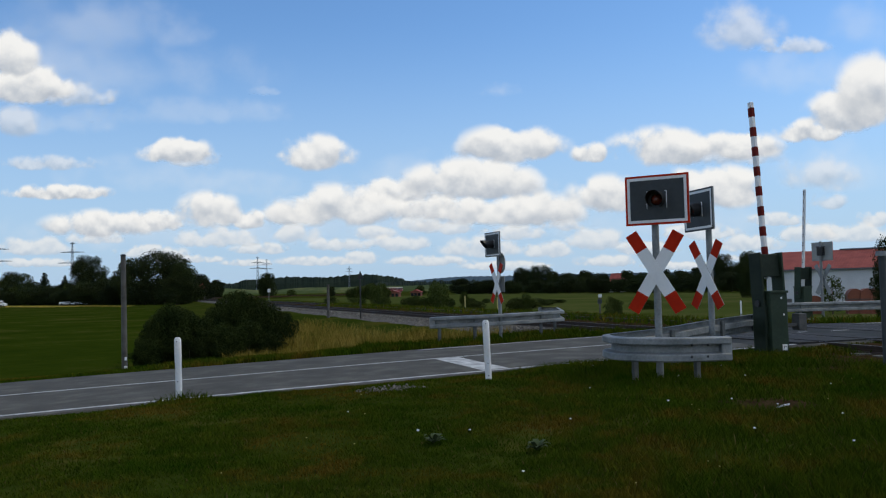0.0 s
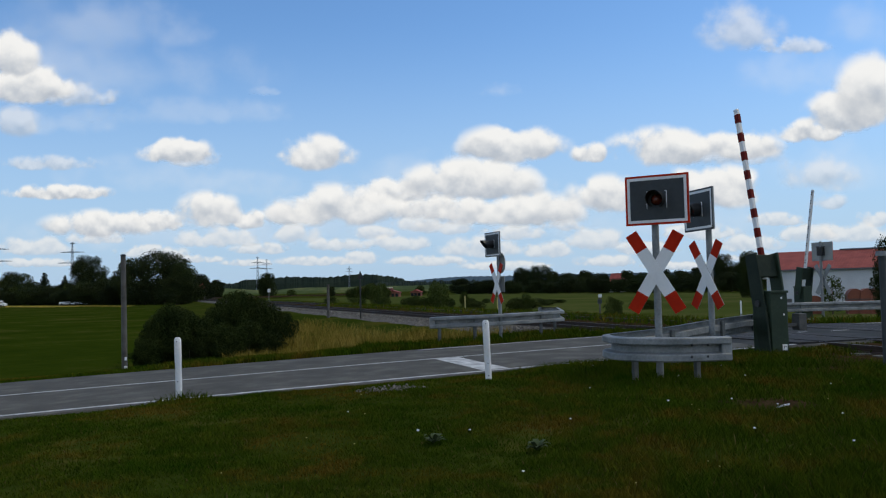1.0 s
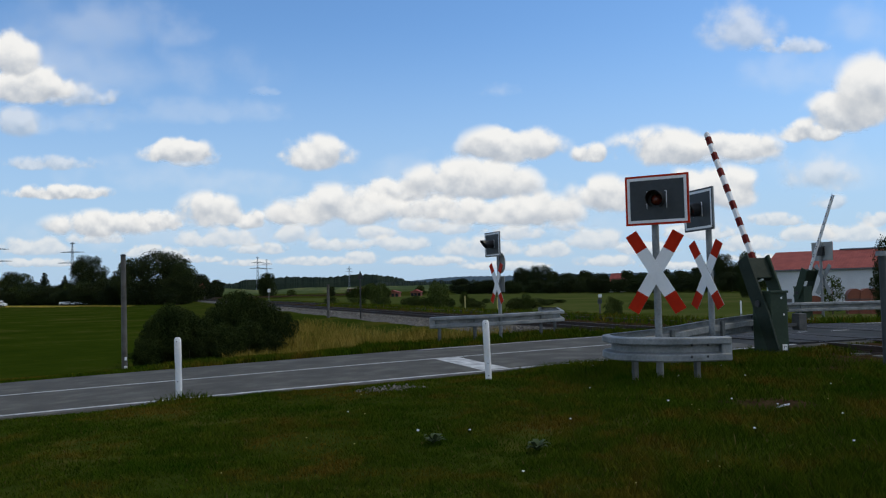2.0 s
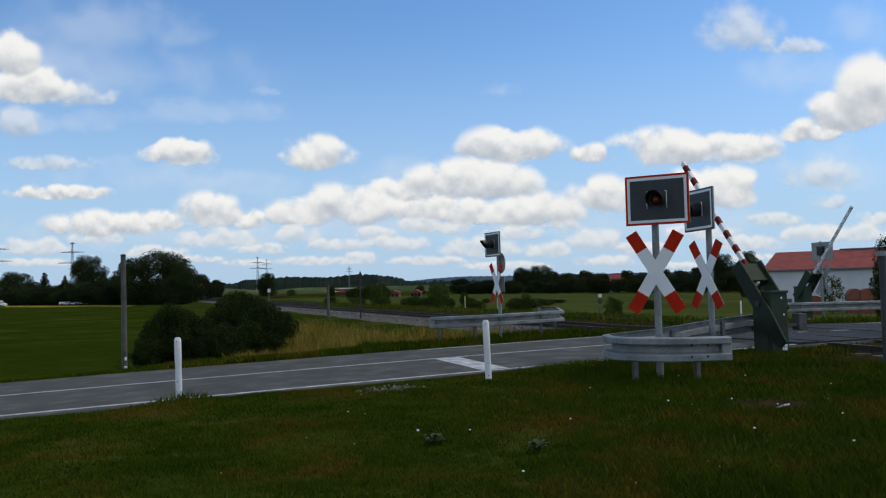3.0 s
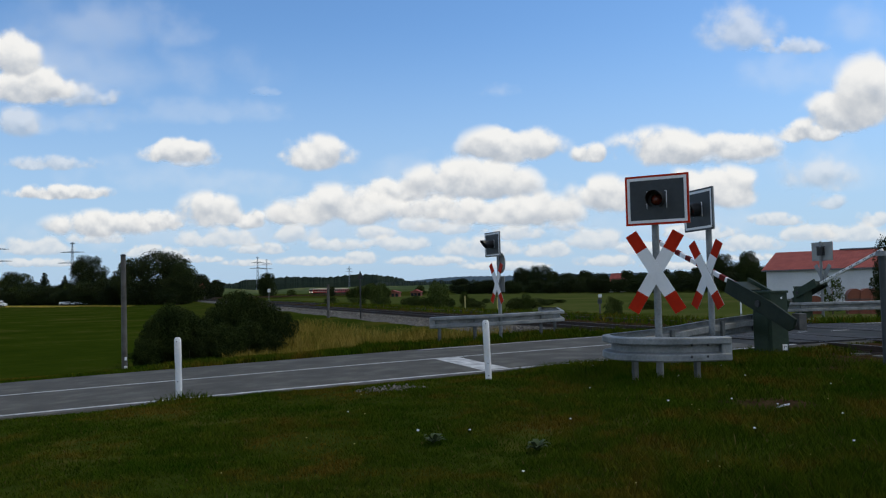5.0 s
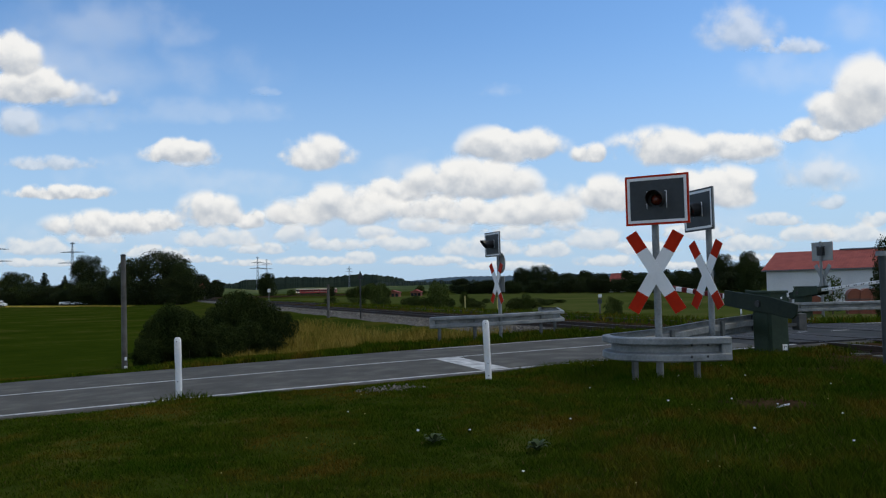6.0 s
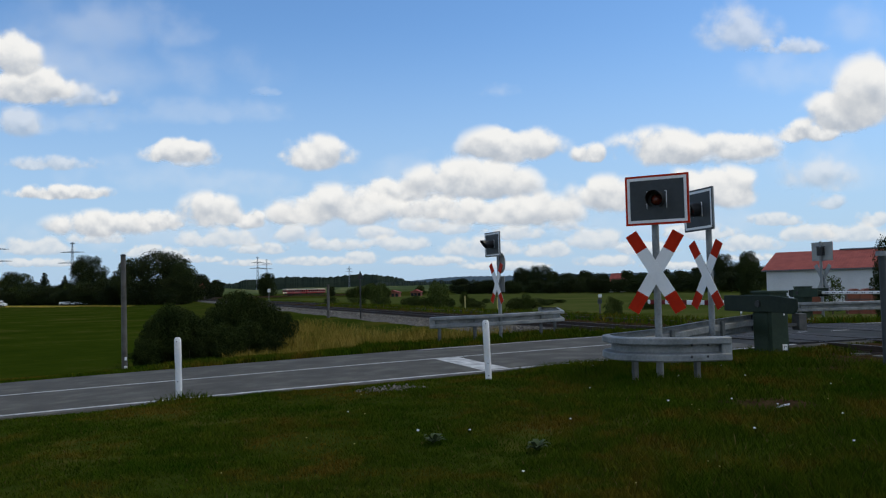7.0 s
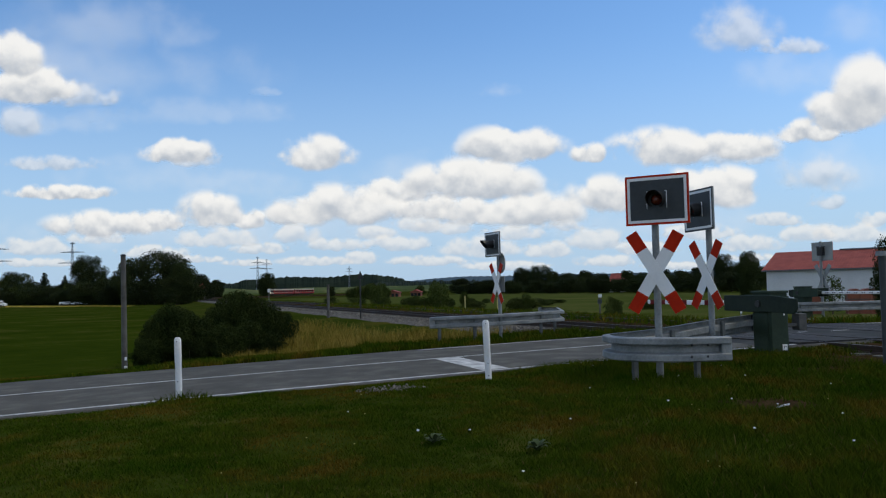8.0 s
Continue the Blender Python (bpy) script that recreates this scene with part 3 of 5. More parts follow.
def knob_cap(thing, h):
    bm = bmesh.new(); box(bm, 0.22, 0.10, 0.22, pose(0, -0.05, h - 0.05, 0, 0, -20), 0.02)
    part("white_plate", bm, WHITE, thing)
    bm = bmesh.new(); box(bm, 0.26, 0.12, 0.30, pose(0, 0, h - 0.42, 0, 0, -20), 0.02)
    part("cable_box", bm, SLATE, thing)


def top_cap(thing, h):
    bm = bmesh.new(); box(bm, 0.16, 0.16, 0.12, pose(0, 0, h), 0.02)
    part("post_cap", bm, SLATE, thing)


def foot_cap(thing, h):
    bm = bmesh.new(); rod(bm, (0, 0, -0.05), (0, 0, h * 0.35), 0.05, seg=8)
    part("post_foot", bm, SLATE, thing)


marker("signal_board_post", 5.1, 127.2, 2.6, 0.05, ZINC, "small white square signal board on a thin post", square_cap)
marker("line_sign", -1.6, 38.4, 3.2, 0.05, BLACK, "tall thin dark post with a black triangle board", triangle_cap)
marker("line_post", -2.6, 44.0, 2.4, 0.10, TIMBER, "plain grey concrete post beside the ballast", top_cap)
marker("line_post", 9.3, 46.5, 1.35, 0.05, YELLOW, "pale yellow marker post with dark foot by the track", foot_cap)
marker("line_post", 10.2, 42.0, 1.35, 0.05, YELLOW, "pale yellow marker post with dark foot by the track", foot_cap)
marker("cable_post", 12.6, 31.0, 1.9, 0.06, TIMBER, "dark post with small white plate at field edge", knob_cap)
marker("line_post", 22.2, 28.9, 1.3, 0.05, POSTWHITE, "small white marker post standing in the meadow", foot_cap)


def steel_post():
    thing = empty("steel_post", pose(-3.95, -5.39, ground_z(-3.95, -5.39)), "dark steel post with pale cap beside the track", "post")
    bm = bmesh.new(); rod(bm, (0, 0, -0.1), (0, 0, 1.92), 0.055, seg=14)
    smooth(part("shaft", bm, SLATE, thing))
    bm = bmesh.new(); rod(bm, (0, 0, 1.90), (0, 0, 1.98), 0.10, 0.09, 14)
    part("cap", bm, ZINC, thing)


steel_post()


# ---- building beyond the crossing ----
def building():
    a, b = Vector((52.76, 60.40, 0)), Vector((58.56, 50.79, 0))
    u = (b - a).normalized()
    w = Vector((-u.y, u.x, 0))
    m = Matrix(((u.x, w.x, 0, a.x), (u.y, w.y, 0, a.y), (0, 0, 1, -1.2), (0, 0, 0, 1)))
    L, D, H, R = 17.5, 10.5, 4.18, 2.0
    hall = empty("farm_hall", m, "long white plastered hall with a red tiled roof", "building")
    bm = bmesh.new()
    box(bm, L, 0.3, H, pose(L / 2, 0.15, H / 2))
    box(bm, L, 0.3, H, pose(L / 2, D - 0.15, H / 2))
    for x in (0.15, L - 0.15):
        prism(bm, [(0.3, 0), (D - 0.3, 0), (D - 0.3, H), (D / 2, H + R - 0.1), (0.3, H)], 0.3, pose(x, 0, 0, 0, 0, 90))
    part("wall", bm, PLASTER, hall)
    slope = math.atan2(R, D / 2)
    run = math.hypot(R, D / 2) + 0.5
    for s in (1, -1):
        roof = bmesh.new()
        rows, cols = 22, 60
        for i in range(rows):
            bmesh.ops.create_cube(roof, size=1, matrix=pose(0, -run / 2 + run * (i + 0.5) / rows, 0.02, 3) @ Matrix.Diagonal((L + 0.8, run / rows + 0.03, 0.03, 1)))
        for i in range(cols):
            bmesh.ops.create_cube(roof, size=1, matrix=pose(-L / 2 - 0.4 + (L + 0.8) * (i + 0.5) / cols, 0, 0.05) @ Matrix.Diagonal((0.09, run, 0.03, 1)))
        mid = pose(L / 2, D / 2 - s * (D / 4 + 0.22), H + R / 2 - 0.05, 0, 0, 0) @ Matrix.Rotation(slope * s, 4, 'X')
        part("roof", roof, ROOFTILE, hall, "red tiled roof slope").matrix_basis = mid
        bm = bmesh.new()
        box(bm, L + 0.8, 0.12, 0.14, pose(L / 2, D / 2 - s * (D / 2 + 0.42), H - 0.2))
        part("gutter", bm, BUILDGREY, hall)
    bm = bmesh.new()
    box(bm, 10.5, 0.4, 0.16, pose(L - 5.4, D / 2, H + R + 0.14), 0.04)
    part("ridge_vent", bm, BUILDGREY, hall, "long grey ridge vent")
    bm = bmesh.new()
    box(bm, 1.1, 0.06, 2.1, pose(14.5, -0.03, 1.05), 0.02)
    part("door", bm, BUILDGREY, hall)


building()


def arched_stack(x, y, w, h):
    """A brick-coloured stack with a rounded top, banded by battens."""
    thing = empty("arched_stack", pose(x, y, ground_z(x, y), 0, 0, -38), "orange-brown stack with rounded top before the white hall", "stack", "stacks by the hall")
    outline = [(-w / 2, 0), (w / 2, 0), (w / 2, h * 0.72)] + [(w / 2 * math.cos(radians(a)), h * 0.72 + h * 0.28 * math.sin(radians(a))) for a in range(20, 161, 20)] + [(-w / 2, h * 0.72)]
    bm = bmesh.new()
    prism(bm, outline, 1.3)
    part("load", bm, BRICKRED, thing)
    for k in range(2):
        bm = bmesh.new()
        box(bm, w + 0.02, 1.34, 0.06, pose(0, 0, h * (0.28 + 0.32 * k)), 0.01)
        part("batten", bm, TIMBER, thing)


for x, y in [(32.73, 29.41), (33.27, 28.82), (33.73, 28.32)]:
    arched_stack(x, y, 0.98, 1.9)
arched_stack(30.89, 31.31, 1.1, 1.45)


# ---- plants ----
BUSHLEAF = material("bush_leaf", (0.009, 0.018, 0.004), (0.040, 0.055, 0.013), 0.85, scale=0.9, fine=6, bump=0, spec=0.05, vary=0.5)

def leaf_mesh(name, blobs, count, size, mat, rng, droop=0.0):
    """Many small leaves gathered on the skins of a few clumps."""
    blobs = np.array(blobs, float)
    area = blobs[:, 3] ** 2
    pick = rng.choice(len(blobs), count, p=area / area.sum())
    d = rng.normal(size=(count, 3)); d /= np.linalg.norm(d, axis=1)[:, None]
    rad = blobs[pick, 3] * (0.50 + 0.52 * rng.random(count) ** 0.5 + 0.07 * rng.normal(size=count))
    rad *= np.where(rng.random(count) < 0.04, 1.0 + 0.20 * rng.random(count), 1.0)
    c = blobs[pick, :3] + d * rad[:, None] * np.array([1, 1, 0.85])
    a = rng.normal(size=(count, 3)); a /= np.linalg.norm(a, axis=1)[:, None]
    b = np.cross(a, rng.normal(size=(count, 3))); b /= np.linalg.norm(b, axis=1)[:, None]
    s = size * (0.6 + 0.8 * rng.random(count))[:, None]
    verts = np.stack([c - a * s, c + b * s * 0.55, c + a * s, c - b * s * 0.55], 1).reshape(-1, 3)
    me = bpy.data.meshes.new(name)
    me.vertices.add(count * 4); me.vertices.foreach_set("co", verts.astype(np.float32).ravel())
    me.loops.add(count * 4); me.loops.foreach_set("vertex_index", np.arange(count * 4, dtype=np.int32))
    me.polygons.add(count); me.polygons.foreach_set("loop_start", np.arange(0, count * 4, 4, dtype=np.int32))
    me.update(calc_edges=True)
    me.materials.append(mat)
    return me


def clumps(rng, n, w, z0, h, spread=1.0):
    """Clumps of foliage: a few heavy ones inside, many small heads on the outside of an uneven crown."""
    out = []
    lobes = [(rng.random() * 6.283, 0.75 + 0.4 * rng.random()) for _ in range(5)]
    for i in range(n):
        t = (i + 0.5) / n
        reach = math.sin(math.pi * (0.14 + 0.78 * t)) ** 0.6 * w / 2
        a = rng.random() * 6.283
        reach *= 0.8 + 0.3 * max(math.cos(a - b) * g for b, g in lobes)
        heavy = i % 3 == 0
        r = reach * (0.45 if heavy else 0.55 + 0.35 * rng.random()) * spread
        size = w * ((0.17 + 0.08 * rng.random()) if heavy else (0.075 + 0.075 * rng.random()))
        out.append((r * math.cos(a), r * math.sin(a), z0 + size * 0.6 + (h - size * 1.3) * t, size))
    return out


def tree_kind(seed, w=1.0, base=0.05, n=54, count=30000, size=0.0125, mat=LEAF, trunk=True):
    """A tree of unit height, as a trunk mesh with limbs and a crown mesh."""
    rng = np.random.default_rng(seed)
    blobs = clumps(rng, n, w, base, 1.0 - base)
    crown = leaf_mesh("crown", blobs, count, size, mat, rng)
    bm = bmesh.new()
    rod(bm, (0, 0, -0.03), (0.01, 0, base + 0.1), 0.028, 0.02, 8)
    rod(bm, (0.01, 0, base + 0.1), (0.0, 0.01, 0.75), 0.02, 0.008, 8)
    for k in range(6):
        x, y, z, s = blobs[(k * 3 + 1) % n]
        rod(bm, (0, 0, max(base, z * 0.55)), (x, y, z), 0.010, 0.004, 5)
    me = bpy.data.meshes.new("trunk"); bm.to_mesh(me); bm.free(); me.materials.append(BARK)
    return me, crown


def conifer_kind(seed):
    rng = np.random.default_rng(seed)
    blobs = []
    for i in range(26):
        t = i / 25
        a = i * 2.4
        r = 0.20 * (1 - t) + 0.01
        blobs.append((r * math.cos(a) * 0.7, r * math.sin(a) * 0.7, 0.08 + 0.88 * t, 0.11 * (1 - t) + 0.03))
    crown = leaf_mesh("crown", blobs, 9000, 0.016, DARKLEAF, rng)
    bm = bmesh.new(); rod(bm, (0, 0, -0.03), (0, 0, 0.9), 0.02, 0.004, 8)
    me = bpy.data.meshes.new("trunk"); bm.to_mesh(me); bm.free(); me.materials.append(BARK)
    return me, crown


KINDS = {
    'r': [tree_kind(s, 0.9 + 0.1 * (s % 3)) for s in (1, 2, 3, 4)],
    'c': [conifer_kind(s) for s in (11, 12)],
    'b': [tree_kind(s, 1.15, 0.02, 34, 7000, 0.022, SHRUBLEAF) for s in (21, 22, 23)],
}
KINDS['s'] = [tree_kind(41, 0.8, 0.1, 26, 1700, 0.026, SHRUBLEAF)]
WIDE = {'s': 0.75, 'r': 0.95, 'c': 0.45, 'b': 1.1}


def plant(kind, x, y, h, w, i, name, label, category, group, z=None):
    trunk, crown = KINDS[kind][i % len(KINDS[kind])]
    z = ground_z(x, y) if z is None else z
    k = w / WIDE[kind]
    thing = empty(name, pose(x, y, z - 0.02 * h, 0, 0, (i * 77) % 360) @ Matrix.Diagonal((k, k, h, 1)), label, category, group)
    shared("trunk", trunk, thing, Matrix())
    shared("crown", crown, thing, Matrix())
    return thing


LEFT = [('r', -62, 343, 13.2, 15), ('c', -48, 306, 12.0, 7.2), ('c', -40, 288, 10.2, 6.2), ('r', -31, 263, 15.8, 12.4), ('r', -18, 232, 13.6, 10.5),
        ('r', -10, 212, 14.6, 15.5), ('r', -6, 201, 11.2, 8.0), ('r', -54, 322, 8.8, 11), ('r', -24, 246, 8.8, 11), ('r', 13, 422, 11.6, 12.4), ('r', 21, 419, 10.3, 9.2)]
MID = [('r', 45, 410, 13.2, 11), ('r', 95, 391, 6.7, 7.4), ('b', 19, 107, 3.7, 3.5), ('b', 21, 95, 1.7, 2.3), ('b', 16.2, 72, 3.5, 2.7), ('b', 25, 86, 2.2, 1.4),
       ('b', 22, 61, 1.85, 1.6), ('b', 19.7, 69.6, 1.1, 3.4), ('b', 16.7, 36, 1.7, 1.5), ('b', 119, 382, 4.9, 6), ('b', 57, 406, 4.2, 6), ('r', 76, 398, 5.4, 5), ('b', 91, 393, 3.6, 6)]
RIGHT = [('r', 147, 319, 10.2, 11), ('r', 144, 296, 10.5, 11), ('r', 142, 281, 8.0, 7), ('r', 154, 290, 7.4, 10), ('r', 150, 268, 7.8, 8.5), ('r', 148, 253, 6.6, 7),
         ('r', 144, 230, 6.9, 8.2), ('r', 142, 217, 5.9, 6.2), ('r', 140, 204, 6.8, 7.6), ('r', 138, 191, 6.0, 7.4), ('r', 146, 193, 6.8, 7.4)]
RIGHT2 = [('r', 143, 178, 9.8, 7.4), ('r', 141, 168, 7.4, 7), ('r', 140, 160, 6.3, 6.6), ('r', 122, 292, 5.2, 7.4), ('r', 123, 313, 5.0, 10), ('r', 125, 342, 6.6, 11),
          ('r', 140, 163, 7.2, 5.5), ('r', 76, 90, 7.8, 4.6), ('r', 19.1, 14.2, 4.9, 2.4), ('s', 30.9, 29.6, 3.0, 1.7)]
n = 0
for group, rows, words in (("trees at the field's edge", LEFT, "tall dark green %s beyond the hay meadow"), ("trees along the railway", MID, "green %s standing among meadows near the railway"),
                           ("trees behind the meadow", RIGHT + RIGHT2, "dense dark green %s behind the flat meadow")):
    for kind, x, y, h, w in rows:
        h *= 1.15 if 'behind' in group and y > 100 else 1.0
        word = {'r': "broadleaf tree", 'c': "conifer tree", 'b': "rounded shrub", 's': "airy sapling"}[kind]
        plant(kind, x, y, h, w, n, {'r': "tree", 'c': "conifer", 'b': "shrub", 's': "sapling"}[kind], words % word, {'r': "tree", 'c': "conifer", 'b': "shrub", 's': "sapling"}[kind], group)
        n += 1

for i in range(26):
    x = -66 + 64 * i / 25
    plant('r' if i % 3 else 'b', x, 346 - 2.3 * (x + 66) + 12 * math.sin(i * 2.1), 5.0 + 2.5 * math.sin(i * 1.7) ** 2, 11, n, "tree", "low dark tree in the belt beyond the meadow", "tree", "trees at the field's edge")
    n += 1
for i in range(22):
    plant('r', 128 + 10 * math.sin(i * 1.9), 345 - 8.5 * i, 4.2 + 2.0 * math.sin(i * 1.3) ** 2, 9, n, "tree", "low dark tree in the belt behind the meadow", "tree", "trees behind the meadow")
    n += 1
for i in range(18):
    x, y = 12.5 + 30 * (i * 0.618 % 1.0), 48 + 5.2 * i
    plant('b', x, y, 0.7 + 1.1 * (i * 0.377 % 1.0), 1.4 + 2.2 * (i * 0.733 % 1.0), n, "shrub", "low green shrub among weeds beside the railway", "shrub", "trees along the railway")
    n += 1
for x, y, h, w in [(38.3, 202.9, 3.4, 3.2), (39.9, 202.5, 3.9, 3.6), (41.7, 202.0, 4.0, 3.8), (43.5, 201.5, 4.5, 4.0), (45.4, 201.0, 4.1, 4.0), (47.4, 200.4, 3.4, 3.6)]:
    plant('b', x, y, h, w, n, "shrub", "dense green shrub in the hedge before the line", "shrub", "trees along the railway")
    n += 1
BUSH_KINDS = [tree_kind(s, 1.0 + 0.12 * (s % 3), 0.0, 40, 24000, 0.0165, BUSHLEAF) for s in (31, 32, 33, 34)]
KINDS['n'] = BUSH_KINDS
WIDE['n'] = 1.05
for x, y, h, w in ((-14.65, 13.99, 2.07, 1.5), (-15.12, 13.7, 1.54, 1.2), (-15.35, 13.31, 1.0, 1.1), (-14.17, 14.38, 1.86, 1.6), (-13.63, 15.55, 1.64, 1.5), (-12.96, 16.3, 1.87, 1.5), (-12.32, 16.85, 2.45, 1.5), (-11.77, 17.19, 2.48, 1.6), (-11.2, 17.72, 2.27, 1.5), (-10.6, 18.05, 1.84, 1.5), (-10.09, 18.37, 1.55, 1.3), (-13.42, 14.33, 1.14, 1.3), (-12.69, 14.87, 1.3, 1.5), (-11.82, 15.38, 1.32, 1.4), (-14.03, 13.57, 0.89, 1.2), (-13.05, 14.1, 0.67, 1.1), (-10.95, 16.48, 0.84, 1.2), (-15.43, 13.01, 0.55, 0.8)):
    plant('n', x, y, h, w, n, "bush", "dense dark green bush behind the roadside verge", "bush", "bushes behind the verge", -0.85)
    n += 1


# ---- far woods and hills ----
def ridge(name, dist, a0, a1, base, height, rough, mat, label, category, seed, step=0.06):
    """A long low rise across the view from bearing a0 to a1 (degrees right of straight ahead)."""
    verts, faces = [], []
    k = int((a1 - a0) / step) + 1
    for i in range(k + 1):
        b = math.atan2(AHEAD.x, AHEAD.y) + radians(a0 + (a1 - a0) * i / k)
        t = i / k
        fade = ease(t * 6) * ease((1 - t) * 6)
        up = height * (0.75 + 0.35 * noise.noise((i * step * 0.25, seed, 0))) * fade + rough * (noise.noise((i * step * 4, seed, 3)) + 0.6 * noise.noise((i * step * 14, seed, 7)))
        for d, z in ((dist, base - 8), (dist + 30, base + up * 0.55), (dist + 60, base + up), (dist + 200, base + up * 0.3)):
            verts.append((EYE.x + d * math.sin(b), EYE.y + d * math.cos(b), z))
    for i in range(k):
        for j in range(3):
            faces.append((i * 4 + j, i * 4 + 4 + j, i * 4 + 5 + j, i * 4 + 1 + j))
    me = bpy.data.meshes.new(name)
    me.from_pydata(verts, [], faces)
    me.materials.append(mat)
    return tagged(new(name, me), label, category, kind="structure")


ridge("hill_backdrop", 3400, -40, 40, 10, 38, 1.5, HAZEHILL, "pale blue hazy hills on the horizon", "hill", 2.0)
ridge("hill_backdrop", 2600, -34, -2, 0, 40, 4.5, WOOD_FAR, "dark wooded ridge far behind the fields", "hill", 5.0)
ridge("hill_backdrop", 2500, -16, -1, 4, 56, 5.0, WOOD_FAR, "dark spruce wood along the hilltop", "hill", 9.0)
ridge("field_backdrop", 1500, -34, 8, -4, 18, 0.4, FIELD_FAR, "pale green far meadows below the wood", "field", 3.0)
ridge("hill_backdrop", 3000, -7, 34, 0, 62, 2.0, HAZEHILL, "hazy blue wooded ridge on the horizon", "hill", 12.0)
ridge("wood_backdrop", 900, 1, 30, -3, 16, 2.2, WOOD_FAR, "far belt of dark trees behind the meadow", "wood", 15.0)
ridge("wood_backdrop", 700, -30, -15, -3, 13, 2.0, WOOD_FAR, "far belt of dark trees behind the hay field", "wood", 18.0)
ridge("wood_backdrop", 1650, -6, 4, 6, 16, 6.0, WOOD_FAR, "scattered far copses before the hills", "wood", 21.0)


def hay_meadow():
    """The paler mown meadow between the railway and the trees."""
    verts, faces = [], []
    for j in range(31):
        t = j / 30
        y = 24 + 300 * t ** 1.6
        for i in range(9):
            x = (17 + 9 * t) + (95 + 20 * t) * i / 8 + 1.5 * math.sin(j * 1.3)
            edge = i in (0, 8) or j in (0, 30)
            verts.append((x, y, ground_z(x, y) + (-0.05 if edge else 0.10)))
    for j in range(30):
        for i in range(8):
            faces.append((j * 9 + i, j * 9 + i + 1, j * 9 + i + 10, j * 9 + i + 9))
    me = bpy.data.meshes.new("meadow")
    me.from_pydata(verts, [], faces)
    me.materials.append(HAY)
    tagged(new("meadow", me), "pale green mown meadow beyond the railway", "meadow", kind="structure")


def green_field():
    """The even green meadow beyond the road, edged by the bushes."""
    verts, faces = [], []
    for j in range(41):
        t = j / 40
        y = 12.5 + 205 * t ** 1.7
        right = -16.2 + 9.0 * t ** 0.8 + 0.5 * math.sin(j * 1.1)
        for i in range(13):
            x = right - (40 + 130 * t) * (i / 12) ** 1.5
            edge = i in (0, 12) or j in (0, 40)
            verts.append((x, y, ground_z(x, y) + (-0.05 if edge else 0.09)))
    for j in range(40):
        for i in range(12):
            faces.append((j * 13 + i, j * 13 + i + 1, j * 13 + i + 14, j * 13 + i + 13))
    me = bpy.data.meshes.new("meadow")
    me.from_pydata(verts, [], faces)
    me.materials.append(LUSH)
    for p in me.polygons:
        p.use_smooth = True
    tagged(new("meadow", me), "even lush green meadow beside the road", "meadow", kind="structure")


LUSH = material("lush_meadow", (0.018, 0.032, 0.003), (0.050, 0.056, 0.011), 0.95, scale=0.16, fine=1.1, bump=0.9, depth=0.10, third=(0.027, 0.042, 0.004), spec=0.0)
green_field()
HAY = material("mown_meadow", (0.046, 0.062, 0.013), (0.092, 0.090, 0.030), 0.95, scale=0.06, fine=1.2, bump=0.6, depth=0.05, third=(0.060, 0.076, 0.018), spec=0.0)
hay_meadow()


# ---- pylons ----
def pylon(x, y, base, top):
    spread, base = top - base, 18.7
    h = top - base
    thing = empty("power_pylon", pose(x, y, base - 20, 0, 0, -15), "grey steel lattice power pylon far beyond the fields", "pylon", "pylons on the skyline")
    h += 20
    w = h * 0.04
    bm = bmesh.new()
    for sx in (-1, 1):
        for sy in (-1, 1):
            rod(bm, (sx * w, sy * w, 0), (sx * 0.6, sy * 0.6, h), 0.45, 0.3, 4)
    for i in range(9):
        t0, t1 = i / 9, (i + 1) / 9
        a, b = w + (0.6 - w) * t0, w + (0.6 - w) * t1
        rod(bm, (-a, -a, h * t0), (b, -b, h * t1), 0.25, seg=4)
        rod(bm, (a, -a, h * t0), (-b, -b, h * t1), 0.25, seg=4)
    part("mast", bm, PYLON, thing)
    for z, r in ((0.97, 0.07), (0.72, 0.33), (0.42, 0.41)):
        z, r = h - spread * (1 - z), r * spread
        bm = bmesh.new()
        for s in (-1, 1):
            rod(bm, (0, 0, z), (s * r, 0, z), 0.7, 0.3, 4)
            rod(bm, (0, 0, z + 2.5), (s * r, 0, z), 0.4, 0.3, 4)
        part("cross_arm", bm, PYLON, thing)


for row in ((-135.3, 1628.5, 36.9, 102), (238.3, 1916.7, 40, 85), (330, 2415.9, 52, 99.5), (582, 2429, 49, 77), (-268.5, 1677.5, 39, 113)):
    pylon(*row)


# ---- far house, vans and the train ----
def far_house(x, y, z, w, d, h, roof_h, turn, label, wall, top):
    thing = empty("house", pose(x, y, z, 0, 0, turn), label, "house", "far houses")
    bm = bmesh.new()
    prism(bm, [(-w / 2, 0), (w / 2, 0), (w / 2, h), (0, h + roof_h), (-w / 2, h)], d)
    part("wall", bm, wall, thing)
    for s in (-1, 1):
        bm = bmesh.new()
        box(bm, math.hypot(w / 2, roof_h) + 0.5, d + 0.8, 0.25, pose(s * w / 4, 0, h + roof_h / 2 + 0.15) @ Matrix.Rotation(s * math.atan2(roof_h, w / 2), 4, 'Y'))
        part("roof", bm, top, thing)
    for i in range(3):
        bm = bmesh.new()
        box(bm, 1.0, 0.08, 1.2, pose(-w / 3 + w / 3 * i, -d / 2 - 0.03, h * 0.5))
        part("window", bm, GLASSDARK, thing)
    return thing


